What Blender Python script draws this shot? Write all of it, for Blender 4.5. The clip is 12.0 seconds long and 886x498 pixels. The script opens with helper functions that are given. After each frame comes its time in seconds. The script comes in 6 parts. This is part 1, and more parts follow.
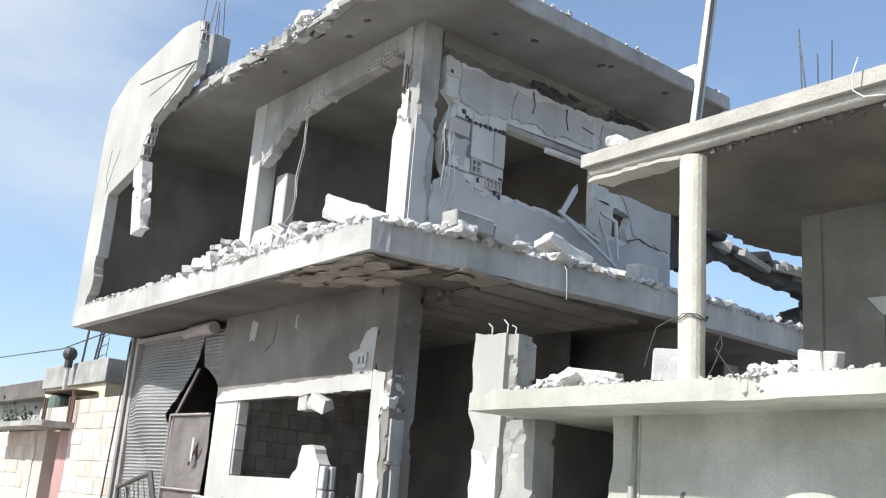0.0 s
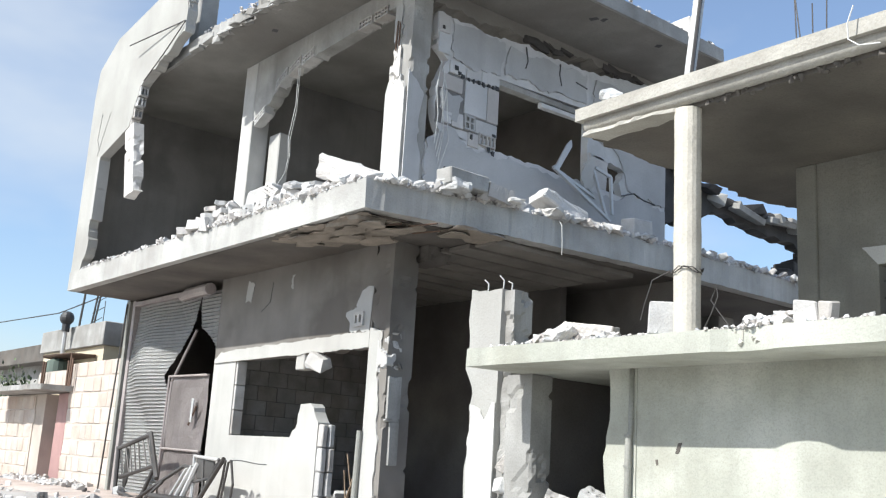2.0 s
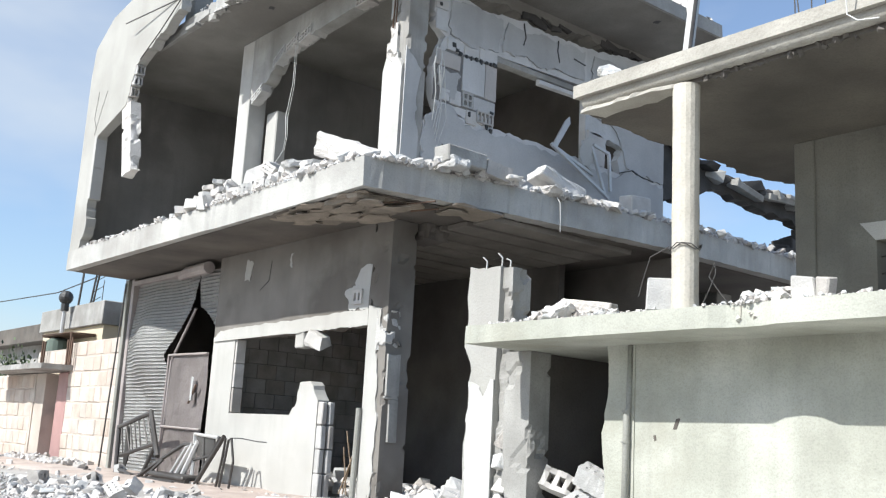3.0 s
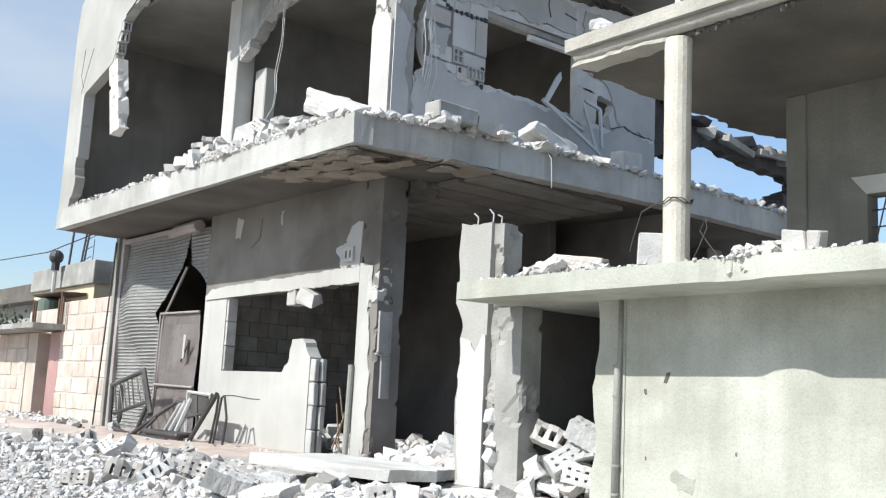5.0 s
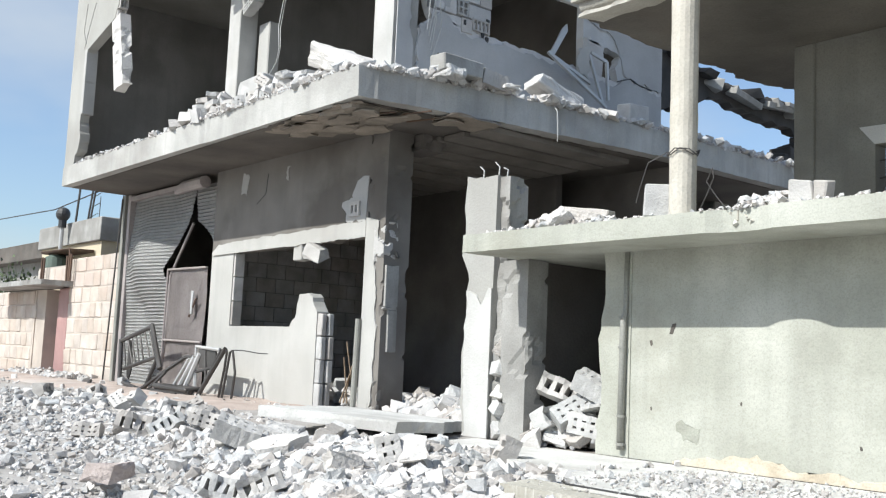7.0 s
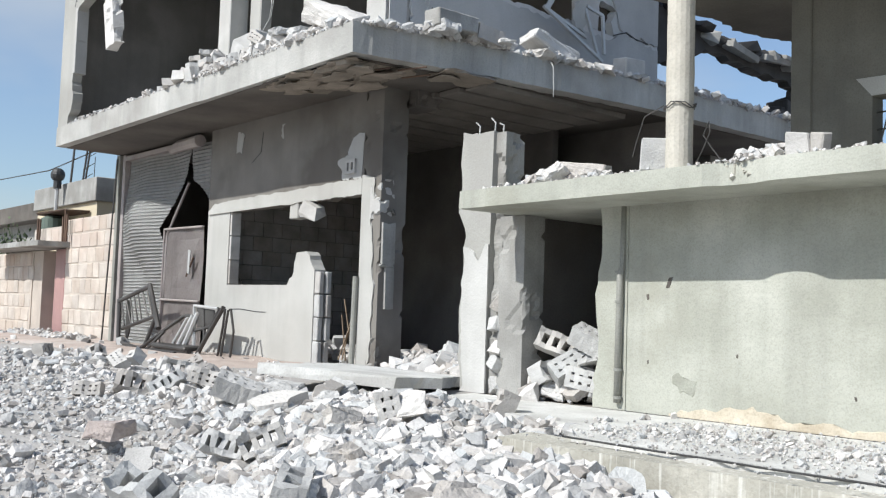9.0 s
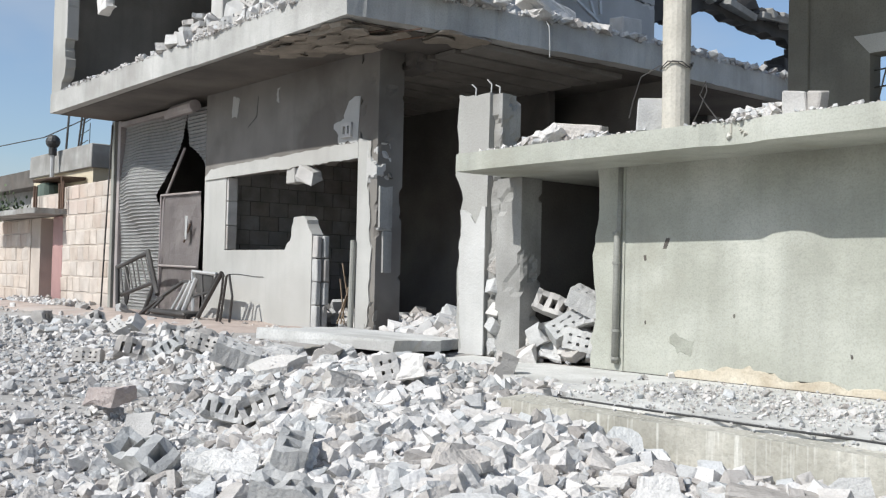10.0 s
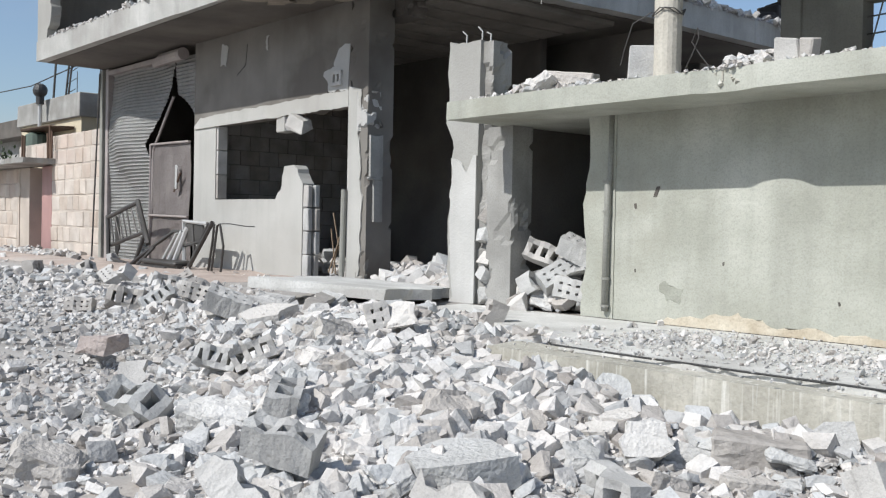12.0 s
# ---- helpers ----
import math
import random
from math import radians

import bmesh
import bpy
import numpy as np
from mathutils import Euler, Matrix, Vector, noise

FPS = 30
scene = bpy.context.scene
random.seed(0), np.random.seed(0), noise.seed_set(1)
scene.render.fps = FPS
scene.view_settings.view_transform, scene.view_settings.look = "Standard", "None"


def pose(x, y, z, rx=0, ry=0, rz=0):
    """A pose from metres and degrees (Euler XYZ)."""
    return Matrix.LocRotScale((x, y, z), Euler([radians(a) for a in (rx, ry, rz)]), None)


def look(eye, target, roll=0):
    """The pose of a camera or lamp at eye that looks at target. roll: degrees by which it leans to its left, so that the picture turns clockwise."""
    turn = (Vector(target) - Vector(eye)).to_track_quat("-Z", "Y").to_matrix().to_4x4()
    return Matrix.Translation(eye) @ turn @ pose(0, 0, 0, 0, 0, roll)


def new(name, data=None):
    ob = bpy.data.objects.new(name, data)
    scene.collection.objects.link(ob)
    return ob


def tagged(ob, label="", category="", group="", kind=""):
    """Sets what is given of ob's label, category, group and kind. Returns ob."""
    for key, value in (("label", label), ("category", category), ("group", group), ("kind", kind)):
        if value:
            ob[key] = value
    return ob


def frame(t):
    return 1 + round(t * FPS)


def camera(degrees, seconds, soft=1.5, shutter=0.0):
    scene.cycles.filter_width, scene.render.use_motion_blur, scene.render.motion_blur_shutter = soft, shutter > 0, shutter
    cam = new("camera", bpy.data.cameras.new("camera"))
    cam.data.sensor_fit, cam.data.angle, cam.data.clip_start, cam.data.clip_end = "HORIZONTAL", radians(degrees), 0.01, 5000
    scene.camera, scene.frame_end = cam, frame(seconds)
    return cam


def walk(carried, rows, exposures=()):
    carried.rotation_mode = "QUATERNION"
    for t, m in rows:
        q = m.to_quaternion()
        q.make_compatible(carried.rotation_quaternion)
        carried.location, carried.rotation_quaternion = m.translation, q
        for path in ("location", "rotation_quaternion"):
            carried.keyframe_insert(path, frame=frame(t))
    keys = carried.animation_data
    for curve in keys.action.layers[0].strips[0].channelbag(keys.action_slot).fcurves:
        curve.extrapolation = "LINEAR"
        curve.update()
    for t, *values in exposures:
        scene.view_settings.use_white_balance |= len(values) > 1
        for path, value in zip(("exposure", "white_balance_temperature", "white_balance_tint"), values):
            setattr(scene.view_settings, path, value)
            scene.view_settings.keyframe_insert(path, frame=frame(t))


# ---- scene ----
cam = camera(48.12, 12.0, soft=1.25)
# seconds, eye x y z, yaw, pitch up, roll
ROWS = [
    (0, 0.011, -0.007, 1.399, 51.65, 14.80, -4.48),
    (0.5, 0.017, -0.012, 1.391, 51.64, 14.15, -4.03),
    (1, 0.011, -0.010, 1.387, 51.44, 13.53, -3.94),
    (1.5, 0.006, -0.005, 1.385, 51.29, 13.03, -3.82),
    (2, 0.001, -0.005, 1.384, 51.17, 12.44, -3.43),
    (2.5, 0.001, -0.005, 1.381, 51.11, 11.82, -3.24),
    (3, 0.006, -0.009, 1.378, 51.00, 11.18, -3.16),
    (5, -0.007, 0.002, 1.362, 50.36, 8.79, -2.76),
    (5.5, -0.002, 0.002, 1.356, 50.64, 8.12, -2.64),
    (6, -0.002, 0.001, 1.344, 50.73, 7.35, -2.52),
    (6.5, -0.008, 0.005, 1.335, 50.65, 6.65, -2.49),
    (7, -0.007, 0.006, 1.328, 50.60, 6.26, -2.49),
    (9, -0.006, 0.001, 1.316, 50.30, 3.82, -1.90),
    (9.5, -0.004, 0.005, 1.316, 50.35, 2.77, -1.53),
    (10, -0.000, 0.007, 1.321, 50.13, 1.67, -1.25),
    (10.5, 0.007, 0.010, 1.319, 49.96, 1.33, -1.29),
    (11, 0.004, 0.006, 1.316, 49.95, 0.84, -1.46),
    (11.5, 0.006, 0.005, 1.313, 49.86, -0.11, -1.46),
    (12, 0.009, 0.009, 1.311, 49.58, -1.22, -1.15),
]
# seconds, stops, kelvin, tint
EXPOSURES = [(0.0, 0.52, 6480, 8), (3.0, 0.43, 6450, 8), (5.5, 0.34, 6460, 7), (9.0, 0.03, 6430, 8), (12.0, -0.2, 6440, 9)]
walk(cam, [(t, pose(x, y, z, 0, 0, yaw) @ pose(0, 0, 0, 90 + pitch) @ pose(0, 0, 0, 0, 0, -roll))
           for t, x, y, z, yaw, pitch, roll in ROWS],
     EXPOSURES)

# ---- light ----
SUN_WAY = Vector((0.12, 1.0, -0.95)).normalized()
world = bpy.data.worlds.new("world")
scene.world = world
world.use_nodes = True
wn, wl = world.node_tree.nodes, world.node_tree.links
wn.clear()
sky = wn.new("ShaderNodeTexSky")
sky.sky_type = "NISHITA"
sky.sun_disc = False
sky.sun_elevation = math.asin(-SUN_WAY.z)
sky.sun_rotation = math.atan2(-SUN_WAY.x, -SUN_WAY.y)
sky.air_density, sky.dust_density, sky.ozone_density = 1.0, 1.2, 1.5
w_co = wn.new("ShaderNodeTexCoord")
w_map = wn.new("ShaderNodeMapping")
w_map.inputs["Scale"].default_value = (1.2, 1.2, 3.0)
w_noise = wn.new("ShaderNodeTexNoise")
w_noise.inputs["Scale"].default_value = 1.6
w_noise.inputs["Detail"].default_value = 5.0
w_ramp = wn.new("ShaderNodeValToRGB")
w_ramp.color_ramp.elements[0].color = (0.1, 0.1, 0.1, 1)
w_ramp.color_ramp.elements[0].position, w_ramp.color_ramp.elements[1].position = 0.42, 0.72
w_mix = wn.new("ShaderNodeMixRGB")
w_mix.inputs["Color2"].default_value = (11.6, 12.5, 13.6, 1)
w_half = wn.new("ShaderNodeMath")
w_half.operation = "MULTIPLY"
w_half.inputs[1].default_value = 0.9
w_bg = wn.new("ShaderNodeBackground")
w_bg.inputs["Strength"].default_value = 0.05
w_out = wn.new("ShaderNodeOutputWorld")
wl.new(w_co.outputs["Generated"], w_map.inputs["Vector"])
wl.new(w_map.outputs["Vector"], w_noise.inputs["Vector"])
w_dot = wn.new("ShaderNodeVectorMath")
w_dot.operation = "DOT_PRODUCT"
w_dot.inputs[1].default_value = (-0.8, -0.1, 1.0)
wl.new(w_co.outputs["Generated"], w_dot.inputs[0])
w_west = wn.new("ShaderNodeMapRange")
w_west.inputs["From Min"].default_value, w_west.inputs["From Max"].default_value = 0.85, 1.15
w_west.inputs["To Min"].default_value, w_west.inputs["To Max"].default_value = -0.12, 0.2
wl.new(w_dot.outputs["Value"], w_west.inputs["Value"])
w_add = wn.new("ShaderNodeMath")
wl.new(w_noise.outputs["Fac"], w_add.inputs[0])
wl.new(w_west.outputs["Result"], w_add.inputs[1])
wl.new(w_add.outputs[0], w_ramp.inputs["Fac"])
wl.new(w_ramp.outputs["Color"], w_half.inputs[0])
wl.new(w_half.outputs[0], w_mix.inputs["Fac"])
w_clear = wn.new("ShaderNodeMixRGB")
w_clear.blend_type = "MULTIPLY"
w_clear.inputs["Fac"].default_value = 1.0
w_clear.inputs["Color2"].default_value = (2.6, 2.75, 2.95, 1)
wl.new(sky.outputs["Color"], w_clear.inputs["Color1"])
wl.new(w_clear.outputs["Color"], w_mix.inputs["Color1"])
wl.new(w_mix.outputs["Color"], w_bg.inputs["Color"])
wl.new(w_bg.outputs[0], w_out.inputs["Surface"])

sun_data = bpy.data.lights.new("sun", "SUN")
sun_data.energy, sun_data.angle, sun_data.color = 5.0, radians(0.55), (1.0, 0.975, 0.94)
sun = new("sun", sun_data)
sun.matrix_world = look((0, -30, 40), Vector((0, -30, 40)) + SUN_WAY)


# ---- materials ----
def surface(name, colour, dark, rough=0.9, grain=60.0, blotch=1.3, bump=0.25, stain=None, stain_amount=0.0, streaks=0.0,
            vary=0.0, metal=0.0, per_island=False, drips=0.0):
    """Two-scale mottled surface: blotches, grain, optional stains, streaks and piece-to-piece change."""
    m = bpy.data.materials.new(name)
    m.use_nodes = True
    n, l = m.node_tree.nodes, m.node_tree.links
    bsdf = n["Principled BSDF"]
    bsdf.inputs["Roughness"].default_value = rough
    bsdf.inputs["Metallic"].default_value = metal
    geo = n.new("ShaderNodeNewGeometry")

    def tex(scale, detail=4.0, stretch=None):
        t = n.new("ShaderNodeTexNoise")
        t.inputs["Scale"].default_value = scale
        t.inputs["Detail"].default_value = detail
        if stretch:
            mp = n.new("ShaderNodeMapping")
            mp.inputs["Scale"].default_value = stretch
            l.new(geo.outputs["Position"], mp.inputs["Vector"])
            l.new(mp.outputs["Vector"], t.inputs["Vector"])
        else:
            l.new(geo.outputs["Position"], t.inputs["Vector"])
        return t.outputs["Fac"]

    def ramp(fac, a, b):
        r = n.new("ShaderNodeMapRange")
        r.inputs["From Min"].default_value, r.inputs["From Max"].default_value = a, b
        l.new(fac, r.inputs["Value"])
        return r.outputs["Result"]

    def mix(fac, c1, c2, kind="MIX"):
        x = n.new("ShaderNodeMixRGB")
        x.blend_type = kind
        for s, v in (("Fac", fac), ("Color1", c1), ("Color2", c2)):
            if isinstance(v, (int, float)):
                x.inputs[s].default_value = v
            elif isinstance(v, tuple):
                x.inputs[s].default_value = (*v[:3], 1)
            else:
                l.new(v, x.inputs[s])
        return x.outputs["Color"]

    big, fine = tex(blotch, 6.0), tex(grain, 3.0)
    col = mix(ramp(big, 0.35, 0.68), dark, colour)
    g = n.new("ShaderNodeMath")
    g.operation = "MULTIPLY"
    l.new(ramp(fine, 0.45, 0.75), g.inputs[0])
    g.inputs[1].default_value = 0.35
    col = mix(g.outputs[0], col, tuple(c * 0.55 for c in dark))
    if stain:
        s = n.new("ShaderNodeMath")
        s.operation = "MULTIPLY"
        l.new(ramp(tex(0.75, 7.0), 0.52, 0.66), s.inputs[0])
        s.inputs[1].default_value = stain_amount
        col = mix(s.outputs[0], col, stain)
    if streaks:
        s = n.new("ShaderNodeMath")
        s.operation = "MULTIPLY"
        l.new(ramp(tex(1.0, 4.0, (5.0, 5.0, 0.35)), 0.5, 0.72), s.inputs[0])
        s.inputs[1].default_value = streaks
        col = mix(s.outputs[0], col, tuple(c * 0.5 for c in dark))
    if drips:
        s = n.new("ShaderNodeMath")
        s.operation = "MULTIPLY"
        l.new(ramp(tex(1.0, 5.0, (30.0, 30.0, 1.6)), 0.55, 0.7), s.inputs[0])
        s.inputs[1].default_value = drips
        col = mix(s.outputs[0], col, (0.62, 0.61, 0.56))
    if vary:
        if per_island:
            rnd = geo.outputs["Random Per Island"]
        else:
            oi = n.new("ShaderNodeObjectInfo")
            rnd = oi.outputs["Random"]
        r = n.new("ShaderNodeValToRGB")
        hues = ((0.0, (1 - vary, (1 - vary) * 0.95, (1 - vary) * 0.91)), (0.3, (1.0, 0.985, 0.97)), (0.55, (1 + vary * 0.3,) * 3),
                (0.75, (1 - vary * 0.4, 1 - vary * 0.3, 1 - vary * 0.22)), (1.0, (1 - vary * 0.7, 1 - vary * 0.68, 1 - vary * 0.66)))
        ramp_ = r.color_ramp
        while len(ramp_.elements) < len(hues):
            ramp_.elements.new(0.5)
        for el, (at, c) in zip(ramp_.elements, hues):
            el.position, el.color = at, (*c, 1)
        l.new(rnd, r.inputs["Fac"])
        col = mix(1.0, col, r.outputs["Color"], "MULTIPLY")
    l.new(col, bsdf.inputs["Base Color"])
    if bump:
        bp = n.new("ShaderNodeBump")
        bp.inputs["Strength"].default_value = bump
        bp.inputs["Distance"].default_value = 0.02
        add = n.new("ShaderNodeMath")
        l.new(tex(grain * 0.45, 5.0), add.inputs[0])
        l.new(tex(blotch * 6, 5.0), add.inputs[1])
        l.new(add.outputs[0], bp.inputs["Height"])
        l.new(bp.outputs[0], bsdf.inputs["Normal"])
    return m


CONCRETE = surface("concrete", (0.41, 0.405, 0.385), (0.24, 0.235, 0.22), stain=(0.19, 0.175, 0.155), stain_amount=0.65, streaks=0.3)
# stained concrete, with the shade under slabs put into its dark colour
SOFFIT = surface("shaded_bare_concrete", (0.15, 0.135, 0.118), (0.075, 0.067, 0.059), blotch=0.9, stain=(0.11, 0.09, 0.075), stain_amount=0.6)
PLASTER = surface("grey_plaster", (0.47, 0.465, 0.44), (0.38, 0.375, 0.352), grain=90, bump=0.16, blotch=0.9, stain=(0.34, 0.325, 0.30), stain_amount=0.5, streaks=0.14)
# smoke stains plus the shade below the slab, both put into the colour
SMOKED_SHADE = surface("smoke_and_shade_plaster", (0.25, 0.235, 0.213), (0.14, 0.128, 0.114), grain=90, bump=0.2, blotch=0.7, stain=(0.10, 0.088, 0.076), stain_amount=0.75, streaks=0.1)
# ceiling colour darkened to stand for the shade beneath the roof
ROOF_SOFFIT = surface("shaded_ceiling", (0.26, 0.25, 0.23), (0.175, 0.165, 0.15), grain=50, bump=0.2, blotch=0.8, stain=(0.15, 0.135, 0.12), stain_amount=0.5)
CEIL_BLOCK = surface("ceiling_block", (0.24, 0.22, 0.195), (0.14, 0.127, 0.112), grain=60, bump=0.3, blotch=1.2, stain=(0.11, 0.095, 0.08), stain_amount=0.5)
GREY_WALL = surface("weathered_grey_plaster", (0.41, 0.405, 0.38), (0.33, 0.325, 0.30), grain=80, bump=0.2, blotch=0.8, stain=(0.28, 0.27, 0.25), stain_amount=0.5, streaks=0.12)
WHITEWASH = surface("pale_column_plaster", (0.55, 0.545, 0.525), (0.44, 0.435, 0.415), grain=80, bump=0.25, blotch=1.6, stain=(0.38, 0.365, 0.34), stain_amount=0.5, streaks=0.15)
JOINT = surface("dark_joint", (0.27, 0.265, 0.255), (0.17, 0.165, 0.16), grain=60, bump=0.4, blotch=3)
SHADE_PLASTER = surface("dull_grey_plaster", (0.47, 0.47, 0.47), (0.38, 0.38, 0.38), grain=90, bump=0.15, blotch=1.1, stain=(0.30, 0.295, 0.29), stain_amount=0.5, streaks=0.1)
GREEN_PLASTER = surface("pale_green_plaster", (0.48, 0.485, 0.43), (0.35, 0.355, 0.305), grain=70, bump=0.25, blotch=1.7,
                        stain=(0.27, 0.265, 0.215), stain_amount=0.75, streaks=0.22)
PATCH = surface("pale_plaster", (0.47, 0.465, 0.445), (0.38, 0.375, 0.36), grain=90, bump=0.15)
BLOCK = surface("concrete_block", (0.53, 0.52, 0.50), (0.40, 0.39, 0.375), grain=110, bump=0.35, blotch=4, vary=0.22)
RUBBLE = surface("broken_concrete", (0.63, 0.613, 0.59), (0.53, 0.515, 0.49), grain=80, bump=0.6, blotch=3.0, stain=(0.44, 0.41, 0.38), stain_amount=0.2, vary=0.3)
GRAVEL = surface("crushed_concrete", (0.64, 0.62, 0.60), (0.50, 0.483, 0.462), grain=70, bump=0.5, blotch=6, vary=0.42, per_island=True)
DIRT = surface("dusty_ground", (0.43, 0.41, 0.39), (0.31, 0.295, 0.275), grain=40, bump=0.5, blotch=1.6, stain=(0.40, 0.345, 0.30), stain_amount=0.5)
STONE = surface("cut_limestone", (0.60, 0.545, 0.485), (0.46, 0.40, 0.35), grain=50, bump=0.35, blotch=2.2, stain=(0.50, 0.39, 0.33), stain_amount=0.6, vary=0.16)
MORTAR = surface("mortar", (0.53, 0.47, 0.41), (0.41, 0.36, 0.315), grain=60, bump=0.4)
RENDER_YELLOW = surface("cream_render", (0.62, 0.55, 0.40), (0.52, 0.45, 0.33), grain=60, bump=0.2)
SHUTTER = surface("galvanised_shutter", (0.52, 0.52, 0.51), (0.42, 0.42, 0.41), rough=0.6, metal=0.05, grain=30, bump=0.05, streaks=0.2)
TIN = surface("grey_painted_steel", (0.40, 0.36, 0.345), (0.30, 0.265, 0.255), rough=0.6, metal=0.1, grain=30, bump=0.08, streaks=0.3)
STEEL = surface("dull_steel", (0.10, 0.095, 0.09), (0.055, 0.05, 0.047), rough=0.5, metal=0.4, grain=50, bump=0.1)
RUST = surface("rusty_rebar", (0.16, 0.10, 0.07), (0.09, 0.06, 0.045), rough=0.8, metal=0.3, grain=80, bump=0.2)
PIPE = surface("grey_pipe", (0.34, 0.34, 0.31), (0.22, 0.22, 0.195), rough=0.6, grain=40, bump=0.08, streaks=0.3)
POST_PAINT = surface("cream_post_paint", (0.56, 0.53, 0.46), (0.45, 0.42, 0.36), rough=0.8, grain=50, bump=0.3, blotch=3,
                     stain=(0.45, 0.33, 0.22), stain_amount=0.7, streaks=0.2)
CABLE = surface("white_cable", (0.6, 0.6, 0.58), (0.5, 0.5, 0.48), rough=0.5, bump=0)
DARK_WIRE = surface("dark_wire", (0.05, 0.05, 0.05), (0.03, 0.03, 0.03), rough=0.6, bump=0)
PINK_DOOR = surface("faded_red_paint", (0.42, 0.25, 0.23), (0.32, 0.19, 0.18), rough=0.6, grain=40, streaks=0.4)
TANK = surface("green_tank", (0.13, 0.17, 0.14), (0.08, 0.11, 0.09), rough=0.6)
BLACK = surface("black_plastic", (0.04, 0.04, 0.04), (0.025, 0.025, 0.025), rough=0.5)
LEAF = surface("dark_leaves", (0.07, 0.10, 0.04), (0.035, 0.055, 0.02), rough=0.7, bump=0, vary=0.4, per_island=True)
BARK = surface("bark", (0.16, 0.12, 0.09), (0.09, 0.07, 0.05))
WINDOW_FRAME = surface("pale_metal_frame", (0.55, 0.55, 0.54), (0.45, 0.45, 0.44), rough=0.45, metal=0.3, bump=0)
WOOD = surface("splintered_wood", (0.34, 0.26, 0.18), (0.22, 0.16, 0.11), grain=60, streaks=0.3)
# dark colour that stands in for the shade inside the rooms
INNER = surface("shaded_inner_wall", (0.16, 0.145, 0.13), (0.09, 0.081, 0.073), blotch=0.8, stain=(0.06, 0.055, 0.05), stain_amount=0.5)
INNER_BLOCK = surface("dusty_inner_block", (0.33, 0.305, 0.28), (0.23, 0.21, 0.19), grain=80, blotch=3, vary=0.2)
DUST = surface("dusty_pavement", (0.66, 0.655, 0.63), (0.49, 0.485, 0.46), grain=50, bump=0.35, blotch=2.2, stain=(0.35, 0.34, 0.32), stain_amount=0.5)
# inner plaster, also held darker for room shade
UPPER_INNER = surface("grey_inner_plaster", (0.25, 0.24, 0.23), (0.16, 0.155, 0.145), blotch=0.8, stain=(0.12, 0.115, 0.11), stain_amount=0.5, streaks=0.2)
# near-black concrete colour used in place of deep shade
SHADE_BLACK = surface("shaded_black_concrete", (0.075, 0.07, 0.068), (0.04, 0.038, 0.036), blotch=2, grain=30)
PALE_BLOCK = surface("pale_block", (0.62, 0.615, 0.61), (0.50, 0.495, 0.49), grain=100, bump=0.35, blotch=3, stain=(0.3, 0.29, 0.285), stain_amount=0.4, vary=0.15)
RIM = surface("weathered_rim", (0.44, 0.42, 0.375), (0.31, 0.295, 0.26), grain=60, bump=0.35, blotch=2.5, stain=(0.28, 0.25, 0.21), stain_amount=0.5)
# plaster colour lowered to carry the shade under the porch roof
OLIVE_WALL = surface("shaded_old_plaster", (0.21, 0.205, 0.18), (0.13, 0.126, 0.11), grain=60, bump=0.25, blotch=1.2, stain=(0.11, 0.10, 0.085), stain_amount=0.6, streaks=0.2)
PALE_CONC = surface("pale_slab_concrete", (0.50, 0.495, 0.47), (0.34, 0.335, 0.315), grain=60, bump=0.3, blotch=1.2, stain=(0.27, 0.255, 0.235), stain_amount=0.5, streaks=0.25)


# ---- building helpers ----
from mathutils.geometry import tessellate_polygon

rnd = random.Random(7)


def mesh_of(bm, name, material, smooth=False):
    me = bpy.data.meshes.new(name)
    bmesh.ops.recalc_face_normals(bm, faces=bm.faces)
    bm.to_mesh(me)
    bm.free()
    me.materials.append(material)
    if smooth:
        me.polygons.foreach_set("use_smooth", [True] * len(me.polygons))
    return me


def part(name, bm, material, parent=None, label="", smooth=False):
    """Links a bmesh as one mesh object, under a thing or a part."""
    ob = new(name, bm if isinstance(bm, bpy.types.Mesh) else mesh_of(bm, name, material, smooth))
    if parent:
        ob.parent = parent
    if label:
        tagged(ob, label)
    return ob


def thing(name, label, category, group="", kind="", at=(0, 0, 0)):
    ob = new(name)
    ob.location = at
    ob.empty_display_size = 0.1
    return tagged(ob, label, category, group, kind)


def box(bm, lo, hi, bevel=0.0, jitter=0.0):
    lo, hi = Vector(lo), Vector(hi)
    r = bmesh.ops.create_cube(bm, size=1.0)
    vs = r["verts"]
    for v in vs:
        v.co = Vector([lo[k] + (v.co[k] + 0.5) * (hi[k] - lo[k]) for k in range(3)])
        if jitter:
            v.co += Vector([rnd.uniform(-jitter, jitter) for _ in range(3)])
    if bevel:
        es = list({e for v in vs for e in v.link_edges})
        bmesh.ops.bevel(bm, geom=es, offset=bevel, segments=1, affect="EDGES")
    return bm


def new_box(lo, hi, bevel=0.0, jitter=0.0):
    return box(bmesh.new(), lo, hi, bevel, jitter)


def lift(axis, at, u, v):
    return Vector((u, at, v)) if axis == "y" else Vector((at, u, v)) if axis == "x" else Vector((u, v, at))


